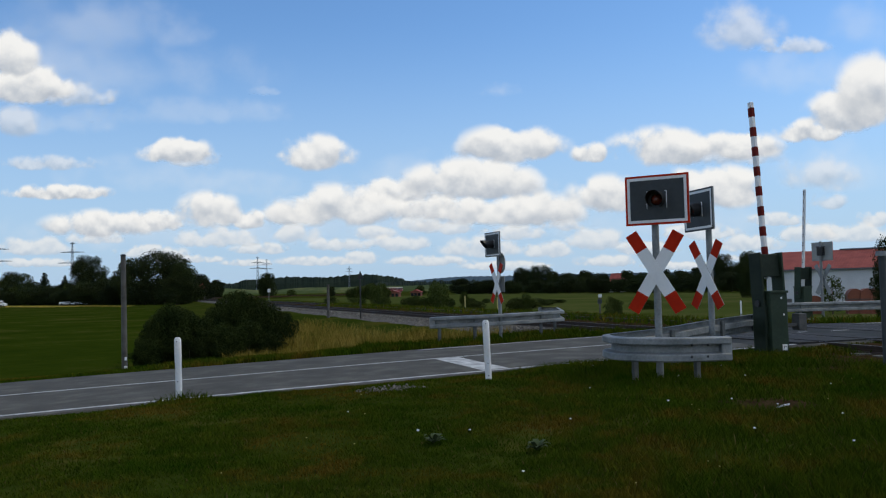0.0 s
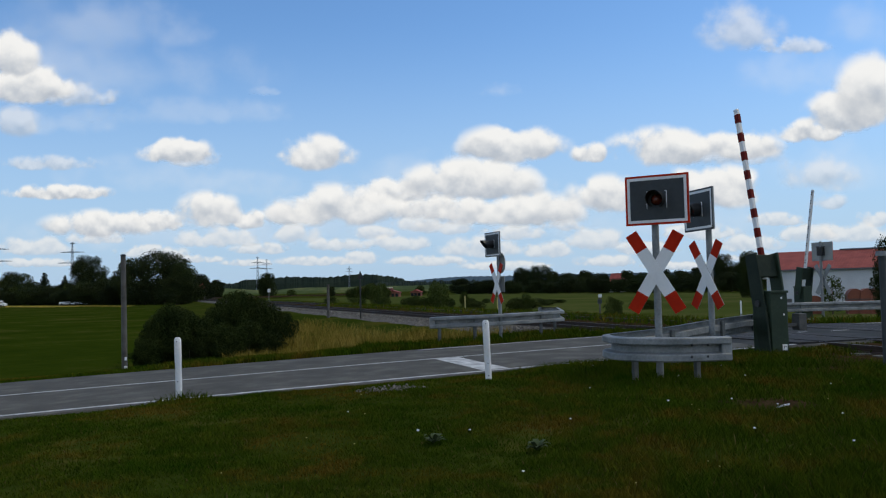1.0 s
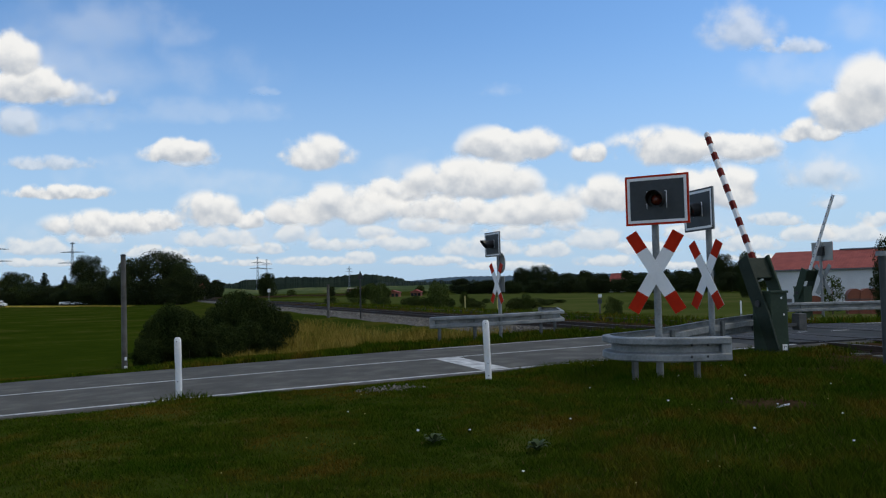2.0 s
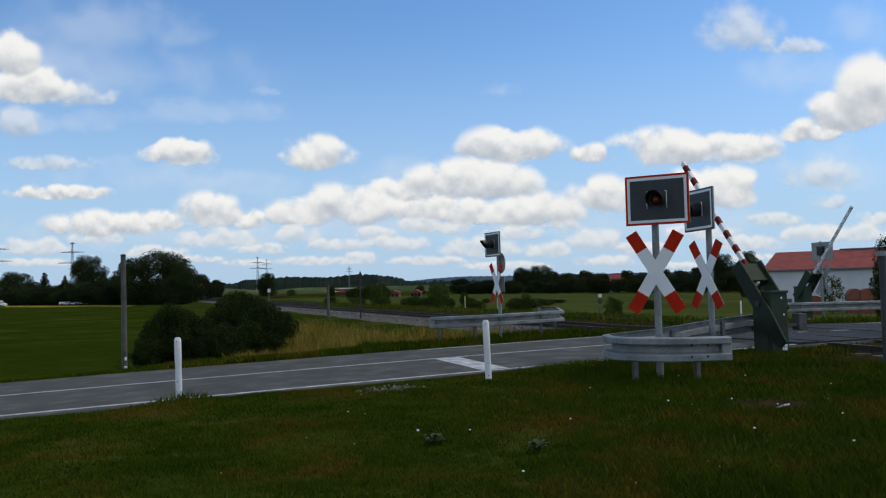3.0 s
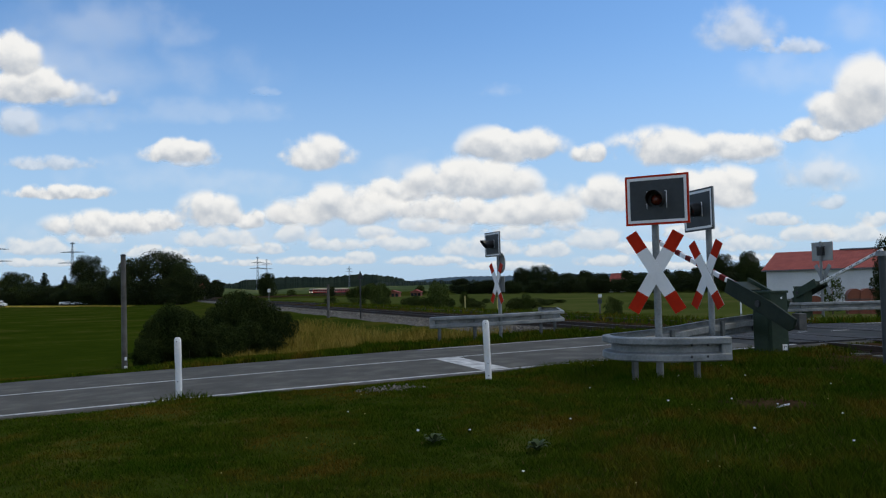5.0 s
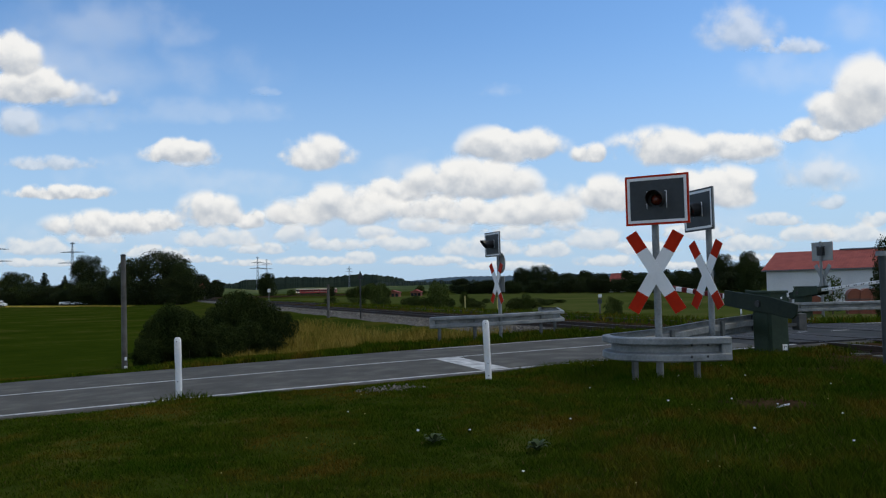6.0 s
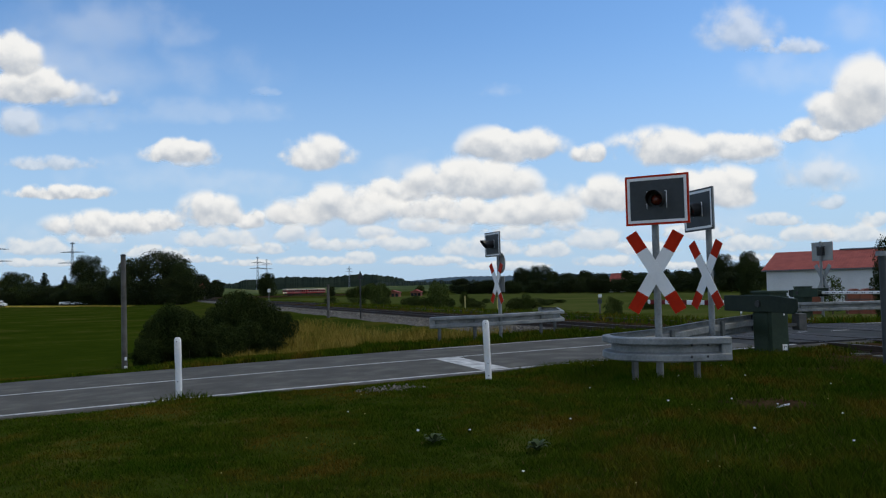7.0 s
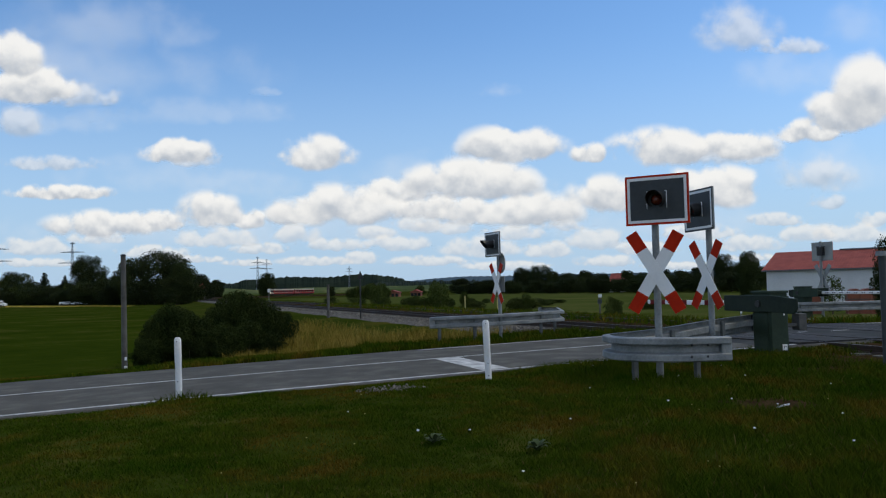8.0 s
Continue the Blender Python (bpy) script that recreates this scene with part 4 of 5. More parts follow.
far_house(5, 330, -1.2, 7, 8, 4.5, 4, -20, "far farmhouse with orange-red roof among trees", TIMBER, ROOFTILE)
far_house(158, 255, -1.2, 7, 8, 3.6, 3.4, 30, "far house with red roof half hidden by trees", PLASTER, ROOFTILE)

far_house(71.3, 271.6, -1.2, 4.4, 6, 1.7, 0.7, -25, "low far shed with orange-red roof among shrubs", BRICKRED, ROOFTILE)
far_house(82.4, 278.5, -1.2, 3.8, 6, 1.7, 0.7, -25, "low far shed with orange-red roof among shrubs", BRICKRED, ROOFTILE)


def parked_van(x, y, turn, L, h, label):
    thing = empty("parked_van", pose(x, y, ground_z(x, y), 0, 0, turn), label, "van", "white vans at the field edge")
    bm = bmesh.new()
    prism(bm, [(-L / 2, 0.35), (L / 2, 0.35), (L / 2, h * 0.55), (L / 2 - 0.9, h * 0.62), (L / 2 - 1.5, h), (-L / 2, h)], 1.9)
    bmesh.ops.bevel(bm, geom=bm.edges[:], offset=0.08, segments=2, affect='EDGES')
    part("body", bm, WHITE, thing)
    bm = bmesh.new()
    box(bm, L * 0.35, 1.92, h * 0.22, pose(L * 0.12, 0, h * 0.76), 0.04)
    part("side_window", bm, GLASSDARK, thing)
    for sx in (-1, 1):
        for sy in (-1, 1):
            bm = bmesh.new(); rod(bm, (sx * L * 0.3, sy * 0.75, 0.33), (sx * L * 0.3, sy * 0.97, 0.33), 0.33, seg=14)
            part("wheel", bm, BLACK, thing)


parked_van(-56, 259.6, -20, 5.0, 1.9, "white van parked far off before dark trees")
parked_van(-37, 259, -20, 4.2, 1.1, "low white van parked far off before dark trees")
parked_van(-33, 257, -20, 4.0, 0.95, "low white van parked far off before dark trees")


def railcar(parent, x0, lead):
    """One red car, its length along x, floor height 1.1 m, cream roof and stripe."""
    L = 13.6
    body = bmesh.new()
    box(body, L, 2.9, 1.75, pose(x0, 0, 1.75), 0.12)
    car = part("car_body", body, TRAINRED, parent, "red painted car body")
    bm = bmesh.new(); box(bm, L - 0.1, 2.7, 0.55, pose(x0, 0, 2.92), 0.22)
    part("roof", bm, CREAM, car, "cream rounded roof")
    bm = bmesh.new(); box(bm, L + 0.02, 2.93, 0.10, pose(x0, 0, 1.62))
    part("stripe", bm, CREAM, car)
    for i in range(8):
        for s in (-1, 1):
            bm = bmesh.new(); box(bm, 1.15, 0.04, 0.72, pose(x0 - L / 2 + 1.4 + 1.55 * i, s * 1.455, 2.15), 0.01)
            part("window", bm, GLASSDARK, car)
    bm = bmesh.new(); box(bm, L * 0.9, 2.2, 0.5, pose(x0, 0, 0.68), 0.03)
    part("underframe", bm, BLACK, car)
    for k in (-1, 1):
        for s in (-1, 1):
            bm = bmesh.new(); rod(bm, (x0 + k * 3.2, s * 0.68, 0.45), (x0 + k * 3.2, s * 0.82, 0.45), 0.45, seg=16)
            part("wheel", bm, BLACK, car)
    if lead:
        bm = bmesh.new(); box(bm, 0.05, 2.2, 0.8, pose(x0 + L / 2 + 0.02, 0, 2.2), 0.01)
        part("windscreen", bm, GLASSDARK, car)
        bm = bmesh.new(); box(bm, 0.06, 2.6, 0.35, pose(x0 + L / 2 + 0.03, 0, 1.35), 0.02)
        part("front_band", bm, CREAM, car)
        for s in (-1, 1):
            bm = bmesh.new(); rod(bm, (x0 + L / 2 + 0.05, s * 0.9, 1.35), (x0 + L / 2 + 0.14, s * 0.9, 1.35), 0.16, seg=12)
            part("headlight", bm, HEADLIGHT, car, "lit headlight")


HEADLIGHT = glow("lit_headlight", (1.0, 0.9, 0.7), 2.0)
TRAIN = empty("railbus_train", Matrix(), "two-car red railbus with cream roof running on the line", "train")
railcar(TRAIN, -6.9, True)
railcar(TRAIN, -21.1, False)


# ---- clouds ----
def cloud_material(name, thick, top, base, amount, soft, puff=1.0, edge=0.10):
    """Billowing vapour that glows: thick in the middle, torn at the rim, sunlit white above and shaded pale grey below
    by colour.
    """
    m = bpy.data.materials.new(name)
    m.use_nodes = True
    n, l = m.node_tree.nodes, m.node_tree.links
    n.clear()
    info = n.new("ShaderNodeObjectInfo")
    sheet, grain = n.new("ShaderNodeUVMap"), n.new("ShaderNodeUVMap")
    sheet.uv_map, grain.uv_map = "sheet", "grain"

    def math_node(op, a, b=None, c=None):
        q = n.new("ShaderNodeMath"); q.operation = op
        for i, v in enumerate((a, b, c)):
            if v is None:
                continue
            if isinstance(v, (int, float)):
                q.inputs[i].default_value = v
            else:
                l.new(v, q.inputs[i])
        return q.outputs[0]
    sep = n.new("ShaderNodeSeparateXYZ"); l.new(sheet.outputs[0], sep.inputs[0])
    x = math_node('MULTIPLY_ADD', sep.outputs[0], 2.0, -1.0)
    y = math_node('MULTIPLY_ADD', sep.outputs[1], 2.0, -1.0)
    y2 = math_node('ADD', y, math_node('MULTIPLY', math_node('MINIMUM', y, 0.0), 0.75))
    r = math_node('SQRT', math_node('ADD', math_node('MULTIPLY', x, x), math_node('MULTIPLY', y2, y2)))
    shift = n.new("ShaderNodeVectorMath"); shift.operation = 'MULTIPLY_ADD'
    l.new(info.outputs["Random"], shift.inputs[0]); shift.inputs[1].default_value = (90, 50, 70)
    l.new(grain.outputs[0], shift.inputs[2])

    def density(up):
        """Round heads of two sizes with torn wisps on them, looked up a little higher for the shading."""
        p = n.new("ShaderNodeVectorMath"); p.operation = 'ADD'
        l.new(shift.outputs[0], p.inputs[0]); p.inputs[1].default_value = (0, up, 0)
        total = None
        for scale, weight in ((1.15 * puff, -0.55), (2.6 * puff, -0.26)):
            v = n.new("ShaderNodeTexVoronoi"); v.feature = 'SMOOTH_F1'
            v.inputs["Scale"].default_value, v.inputs["Smoothness"].default_value = scale, 0.85
            l.new(p.outputs[0], v.inputs["Vector"])
            part_of = math_node('MULTIPLY_ADD', v.outputs["Distance"], weight, -weight * 0.42)
            total = part_of if total is None else math_node('ADD', total, part_of)
        t = n.new("ShaderNodeTexNoise")
        t.inputs["Scale"].default_value, t.inputs["Detail"].default_value, t.inputs["Roughness"].default_value = 0.95 * puff, 7, 0.56
        l.new(p.outputs[0], t.inputs["Vector"])
        return math_node('ADD', total, math_node('MULTIPLY_ADD', t.outputs[0], 1.3, -0.65))
    n1, n2 = density(0.0), density(0.30)
    d = math_node('ADD', math_node('SUBTRACT', 1.0, r), math_node('MULTIPLY', n1, amount))
    alpha = n.new("ShaderNodeMapRange"); alpha.interpolation_type = 'SMOOTHSTEP'
    l.new(d, alpha.inputs[0]); alpha.inputs[1].default_value, alpha.inputs[2].default_value, alpha.inputs[4].default_value = edge, edge + soft, thick
    keep = n.new("ShaderNodeMapRange"); keep.interpolation_type = 'SMOOTHSTEP'
    l.new(r, keep.inputs[0])
    keep.inputs[1].default_value, keep.inputs[2].default_value, keep.inputs[3].default_value, keep.inputs[4].default_value = 0.60, 0.92, 1.0, 0.0
    fac = math_node('MULTIPLY', alpha.outputs[0], keep.outputs[0])
    # sunlit tops and shaded undersides are mixed into the glow colour
    shade = n.new("ShaderNodeMapRange"); shade.interpolation_type = 'SMOOTHSTEP'
    l.new(math_node('ADD', math_node('MULTIPLY', y, 0.85), math_node('MULTIPLY', math_node('SUBTRACT', n1, n2), 1.0)), shade.inputs[0])
    shade.inputs[1].default_value, shade.inputs[2].default_value = -0.50, 0.44
    mix = n.new("ShaderNodeMix"); mix.data_type = 'RGBA'
    l.new(shade.outputs[0], mix.inputs["Factor"])
    mix.inputs["A"].default_value, mix.inputs["B"].default_value = (*base, 1), (*top, 1)
    em, tr, ms, out = n.new("ShaderNodeEmission"), n.new("ShaderNodeBsdfTransparent"), n.new("ShaderNodeMixShader"), n.new("ShaderNodeOutputMaterial")
    l.new(mix.outputs["Result"], em.inputs[0])
    l.new(fac, ms.inputs[0]); l.new(tr.outputs[0], ms.inputs[1]); l.new(em.outputs[0], ms.inputs[2]); l.new(ms.outputs[0], out.inputs[0])
    return m


CUMULUS = cloud_material("cumulus", 0.97, (0.99, 0.98, 0.95), (0.50, 0.55, 0.62), 1.0, 0.36)
SOFTCLOUD = cloud_material("soft_cumulus", 0.66, (0.86, 0.88, 0.90), (0.47, 0.54, 0.63), 1.1, 0.60)
LOWCLOUD = cloud_material("low_cumulus", 0.66, (0.96, 0.93, 0.88), (0.56, 0.62, 0.70), 1.15, 0.42)
VEIL = cloud_material("thin_veil", 0.22, (0.86, 0.90, 0.95), (0.72, 0.80, 0.90), 1.3, 0.9, 0.8)
CLOUDS = []


def cloud_sheet(bm, w, h, fine):
    """A rounded sheet, flatter below than above; its outline and its grain are in two UV layers."""
    sheet, grain = bm.loops.layers.uv.new("sheet"), bm.loops.layers.uv.new("grain")
    mid = bm.verts.new((0, 0, 0))
    rim = []
    for i in range(32):
        a = 2 * math.pi * i / 32
        rim.append(bm.verts.new((0.93 * math.cos(a) * w, math.sin(a) * (0.93 if i < 16 else 0.54) * h, 0)))
    for i in range(32):
        f = bm.faces.new((mid, rim[i], rim[(i + 1) % 32]))
        for loop in f.loops:
            x, y = loop.vert.co.x, loop.vert.co.y
            loop[sheet].uv = (x / w * 0.5 + 0.5, y / h * 0.5 + 0.5)
            loop[grain].uv = (x / fine, y / fine)


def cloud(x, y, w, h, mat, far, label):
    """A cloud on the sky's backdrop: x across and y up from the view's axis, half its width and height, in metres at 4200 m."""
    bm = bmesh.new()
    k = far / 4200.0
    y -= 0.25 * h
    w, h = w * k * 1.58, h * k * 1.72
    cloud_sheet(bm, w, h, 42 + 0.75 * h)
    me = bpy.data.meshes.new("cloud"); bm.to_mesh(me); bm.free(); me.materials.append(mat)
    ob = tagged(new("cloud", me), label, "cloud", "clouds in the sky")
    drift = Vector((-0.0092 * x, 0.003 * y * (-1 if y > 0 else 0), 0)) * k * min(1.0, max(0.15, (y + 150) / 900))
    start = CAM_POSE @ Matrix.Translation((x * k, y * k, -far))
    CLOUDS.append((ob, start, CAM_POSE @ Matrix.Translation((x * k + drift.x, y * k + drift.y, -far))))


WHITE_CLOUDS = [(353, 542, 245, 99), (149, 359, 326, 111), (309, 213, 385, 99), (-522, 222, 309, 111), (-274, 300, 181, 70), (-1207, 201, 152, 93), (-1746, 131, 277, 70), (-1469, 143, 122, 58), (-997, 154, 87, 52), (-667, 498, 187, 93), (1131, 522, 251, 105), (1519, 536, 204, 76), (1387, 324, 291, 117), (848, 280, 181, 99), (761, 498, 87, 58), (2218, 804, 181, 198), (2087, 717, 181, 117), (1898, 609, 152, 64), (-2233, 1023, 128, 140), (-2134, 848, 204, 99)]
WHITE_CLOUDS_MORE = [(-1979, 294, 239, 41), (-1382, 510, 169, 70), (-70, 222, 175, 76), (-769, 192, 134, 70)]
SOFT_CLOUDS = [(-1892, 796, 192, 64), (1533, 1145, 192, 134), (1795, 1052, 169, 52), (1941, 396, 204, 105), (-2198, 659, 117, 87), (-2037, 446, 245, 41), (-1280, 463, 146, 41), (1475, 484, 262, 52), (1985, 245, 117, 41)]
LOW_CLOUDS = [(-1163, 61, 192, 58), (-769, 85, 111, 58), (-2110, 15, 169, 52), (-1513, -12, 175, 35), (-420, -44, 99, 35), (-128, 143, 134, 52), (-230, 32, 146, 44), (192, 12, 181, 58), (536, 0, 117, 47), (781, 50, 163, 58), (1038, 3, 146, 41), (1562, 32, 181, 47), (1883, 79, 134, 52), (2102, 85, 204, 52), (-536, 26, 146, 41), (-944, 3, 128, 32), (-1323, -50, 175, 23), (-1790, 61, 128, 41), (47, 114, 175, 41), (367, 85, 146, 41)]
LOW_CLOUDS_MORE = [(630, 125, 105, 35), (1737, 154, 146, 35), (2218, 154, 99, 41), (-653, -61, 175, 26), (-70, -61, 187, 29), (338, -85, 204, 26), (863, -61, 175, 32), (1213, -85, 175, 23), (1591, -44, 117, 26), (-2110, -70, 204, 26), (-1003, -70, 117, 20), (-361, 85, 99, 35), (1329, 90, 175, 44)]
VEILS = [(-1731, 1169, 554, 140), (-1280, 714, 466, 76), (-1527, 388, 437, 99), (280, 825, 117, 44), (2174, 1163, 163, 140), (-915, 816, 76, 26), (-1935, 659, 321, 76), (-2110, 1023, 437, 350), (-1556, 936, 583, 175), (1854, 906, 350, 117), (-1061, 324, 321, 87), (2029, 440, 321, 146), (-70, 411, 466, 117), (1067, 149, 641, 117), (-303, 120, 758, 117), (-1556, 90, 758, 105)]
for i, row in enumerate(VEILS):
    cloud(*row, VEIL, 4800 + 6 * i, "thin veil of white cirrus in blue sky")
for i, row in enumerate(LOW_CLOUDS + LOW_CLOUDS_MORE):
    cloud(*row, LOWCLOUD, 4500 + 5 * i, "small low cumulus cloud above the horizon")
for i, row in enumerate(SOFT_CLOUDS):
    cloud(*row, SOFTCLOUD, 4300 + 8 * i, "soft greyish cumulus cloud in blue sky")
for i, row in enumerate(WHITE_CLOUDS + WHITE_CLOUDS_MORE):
    cloud(*row, CUMULUS, 4000 + 8 * i, "bright white fair-weather cumulus cloud, in view or added unseen for light")

# glowing clouds out of view, added so that the ambient light is whiter
rng = random.Random(12)
for i in range(60):
    bearing, up = 60 + 240 * (i * 0.618 % 1.0), 6 + 80 * rng.random() ** 1.2
    b, e = math.atan2(AHEAD.x, AHEAD.y) + radians(bearing), radians(up)
    spot = EYE + Vector((math.sin(b) * math.cos(e), math.cos(b) * math.cos(e), math.sin(e))) * 3900
    bm = bmesh.new()
    cloud_sheet(bm, 900 + 500 * rng.random(), 380 + 300 * rng.random(), 320)
    ob = tagged(part("cloud", bm, CUMULUS), "bright white fair-weather cumulus cloud, in view or added unseen for light", "cloud", "clouds in the sky")
    ob.matrix_world = look(spot, EYE) @ pose(0, 0, 0, 0, 180, 0)


# ---- grass, stones and small growth ----
def blades(name, pts, height, width, mat, label, rng, lean=0.5, category="grass"):
    """Bent grass blades, three triangles each, on the points given."""
    k = len(pts)
    a = rng.random(k) * 6.283
    side = np.stack([np.cos(a), np.sin(a), np.zeros(k)], 1)
    b = rng.random(k) * 6.283
    bend = np.stack([np.cos(b), np.sin(b), np.zeros(k)], 1) * (lean * (0.3 + rng.random(k)) * height)[:, None]
    up = np.array([0, 0, 1.0]) * height[:, None]
    w = (width * (0.6 + 0.8 * rng.random(k)))[:, None]
    base = pts - np.array([0, 0, 0.02])
    mid = base + up * 0.6 + bend * 0.35
    verts = np.stack([base - side * w, base + side * w, mid - side * w * 0.8, mid + side * w * 0.8, base + up + bend], 1).reshape(-1, 3)
    o = np.arange(k)[:, None] * 5
    idx = np.concatenate([o + np.array([[0, 1, 3, 2]]), o + np.array([[2, 3, 4]])], 1).ravel()
    starts = (np.arange(k)[:, None] * 7 + np.array([[0, 4]])).ravel()
    me = bpy.data.meshes.new(name)
    me.vertices.add(k * 5); me.vertices.foreach_set("co", verts.astype(np.float32).ravel())
    me.loops.add(k * 7); me.loops.foreach_set("vertex_index", idx.astype(np.int32))
    me.polygons.add(k * 2); me.polygons.foreach_set("loop_start", starts.astype(np.int32))
    me.update(calc_edges=True)
    me.materials.append(mat)
    return tagged(new(name, me), label, category, kind="stuff")


def on_ground(xy):
    return np.array([(x, y, ground_z(x, y)) for x, y in xy])


def bare(x, y):
    """How bare the verge is at a place, 0 to 1."""
    k = 0.0
    for cx, cy, rx, ry in PATCHES:
        k = max(k, 1.25 - math.hypot((x - cx) / rx, (y - cy) / ry))
    return k + 0.35 * noise.noise((x * 1.6, y * 1.6, 9))


PATCHES = [(-8.5, -7.75, 0.85, 0.75), (-5.0, -5.0, 1.3, 0.8), (-11.95, -3.45, 0.5, 0.32), (-3.0, -4.2, 1.5, 1.5), (-1.7, -1.7, 1.4, 1.0), (1.2, -1.3, 2.4, 0.9)]


def build_verge_grass():
    rng = np.random.default_rng(5)
    bearing = math.atan2(AHEAD.x, AHEAD.y)
    pts, hs = [], []
    want = 420000
    while len(pts) < want:
        d = 3.6 + 22.0 * rng.random() ** 1.25
        b = bearing + radians(-33 + 66 * rng.random())
        x, y = EYE.x + d * math.sin(b), EYE.y + d * math.cos(b)
        if y > -0.20 - 0.12 * rng.random() + 0.30 * noise.noise((x * 0.7, 3.3, 0)) + 0.16 * noise.noise((x * 2.9, 7.1, 0)) or x > 4 or (x > -1.3 and -6 < y < -1.6):
            continue
        if bare(x, y) > 0.22 + 0.6 * rng.random():
            continue
        tuft = noise.noise((x * 0.9, y * 0.9, 2)) + 0.6 * noise.noise((x * 3.1, y * 3.1, 4))
        if tuft < -0.25 and rng.random() < 0.6:
            continue
        h = 0.030 + 0.032 * rng.random() + 0.05 * max(0.0, tuft)
        h += 0.12 * ease((x + 9.6) / 1.6) * ease((y + 7.5) / 2.0) * rng.random()
        if math.hypot(x + 14.99, y + 1.86) < 0.75:
            h += 0.05 * rng.random() ** 2
        h += 0.16 * ease(1.2 - math.hypot((x + 8.75), (y + 3.9)) / 0.8) * rng.random()
        h += 0.09 * ease((x + 13.2 - 0.37 * (y + 10)) / 2.4) * rng.random() ** 1.5
        if y > -1.0:
            h = min(h, 0.04 + 0.05 * rng.random())
        pts.append((x, y)); hs.append(h)
    # the same lawn goes on beside and behind
    for _ in range(60000):
        x, y = -36 + 33 * rng.random(), -27 + 26.6 * rng.random()
        b = math.atan2(x - EYE.x, y - EYE.y) - bearing
        if abs(b) < radians(32) and math.hypot(x - EYE.x, y - EYE.y) > 3.6:
            continue
        pts.append((x, y)); hs.append(0.035 + 0.05 * rng.random())
    pts = on_ground(pts)
    hs = np.array(hs)
    d = np.hypot(pts[:, 0] - EYE.x, pts[:, 1] - EYE.y)
    blades("grass_verge", pts, hs, 0.0014 + 0.00034 * d, BLADE, "short green verge grass with clover and brown patches", rng, 0.7)
    # feathery weeds round the foot of the nearer guide post
    a, r = rng.random(420) * 6.283, 0.42 * rng.random(420) ** 0.7
    weed = on_ground(np.stack([-14.95 + r * np.cos(a) * 1.3, -1.95 + r * np.sin(a) * 0.6], 1))
    blades("post_weeds", weed, (0.30 - 0.35 * r) * (0.4 + 0.6 * rng.random(420)), np.full(420, 0.008), BLADE, "feathery green weeds round a guide post's foot", rng, 0.5, "weeds")
    # dry stalks scattered in the lawn
    pick = rng.choice(len(pts), 8000, replace=False)
    blades("dry_stalks", pts[pick] + rng.normal(size=(8000, 3)) * np.array([0.03, 0.03, 0]), hs[pick] * 1.05, 0.0016 + 0.00035 * d[pick], DRYSTALK, "dry brownish stalks among the verge grass", rng, 0.9)


DRYSTALK = material("withered_stalk", (0.075, 0.055, 0.020), (0.13, 0.095, 0.04), 0.85, scale=0.7, fine=6, bump=0, spec=0.05, vary=0.4)
build_verge_grass()


def build_far_verge():
    rng = np.random.default_rng(8)
    pts, hs, dry_p, dry_h = [], [], [], []
    for _ in range(90000):
        x, y = -32 + 32 * rng.random(), 6.42 + 13 * rng.random() ** 1.5
        if y < 6.6 + 0.25 * noise.noise((x * 0.8, 1.7, 0)):
            continue
        if x > -3.6 and y > 8:
            continue
        t = noise.noise((x * 0.5, y * 0.5, 3))
        strip = ease((x + 11.5) / 2.0) * ease((y - 8.6) / 1.5)
        if strip > 0.3 and rng.random() < strip * 0.85:
            dry_p.append((x, y)); dry_h.append(0.26 + 0.34 * rng.random() + 0.75 * max(0, t + 0.1 * rng.random()))
        else:
            if x < -15.5 and y > 9.5 and rng.random() < 0.8:
                continue
            tall = 0.35 + 0.65 * ease((x + 17) / 3)
            pts.append((x, y)); hs.append((0.10 + 0.12 * rng.random() + 0.15 * max(0, t) + 0.14 * ease((y - 8) / 3)) * tall)
    # green tussocks round the far guardrail, up to the rails
    for _ in range(15000):
        x, y = -9.5 + 8.7 * rng.random(), 6.75 + 4.2 * rng.random()
        if y > 7.6 and x > -1.9:
            continue
        pts.append((x, y)); hs.append(0.14 + 0.22 * rng.random() * ease((y - 6.7) / 0.8) + 0.1 * max(0, noise.noise((x, y, 1))))
    for _ in range(26000):
        x, y = -13 + 10.4 * rng.random(), 10 + 34 * rng.random()
        if x > -4.3 or (x > -5.6 and rng.random() < 0.6):
            continue
        dry_p.append((x, y)); dry_h.append(0.25 + 0.35 * rng.random())
    p = on_ground(pts)
    blades("verge_grass_far", p, np.array(hs), np.full(len(p), 0.016), BLADE, "rough green grass along the far road verge", rng, 0.5)
    p = on_ground(dry_p)
    blades("tall_dry_grass", p, np.array(dry_h), np.full(len(p), 0.011), STRAW, "tall straw-coloured grass beside the railway bank", rng, 0.45)
    # weeds on the second track and the bank beyond it
    pts = []
    for _ in range(22000):
        x, y = 3.4 + 8.5 * rng.random(), 7.5 + 75 * rng.random() ** 1.3
        pts.append((x, y))
    p = on_ground(pts)
    p[:, 2] = np.maximum(p[:, 2], np.where((p[:, 0] > 4.0) & (p[:, 0] < 7.5), -0.16, -2))
    blades("track_weeds", p, 0.12 + 0.28 * rng.random(len(p)), np.full(len(p), 0.022), BLADE, "green and dry weeds growing over the second track", rng, 0.5, "weeds")


build_far_verge()


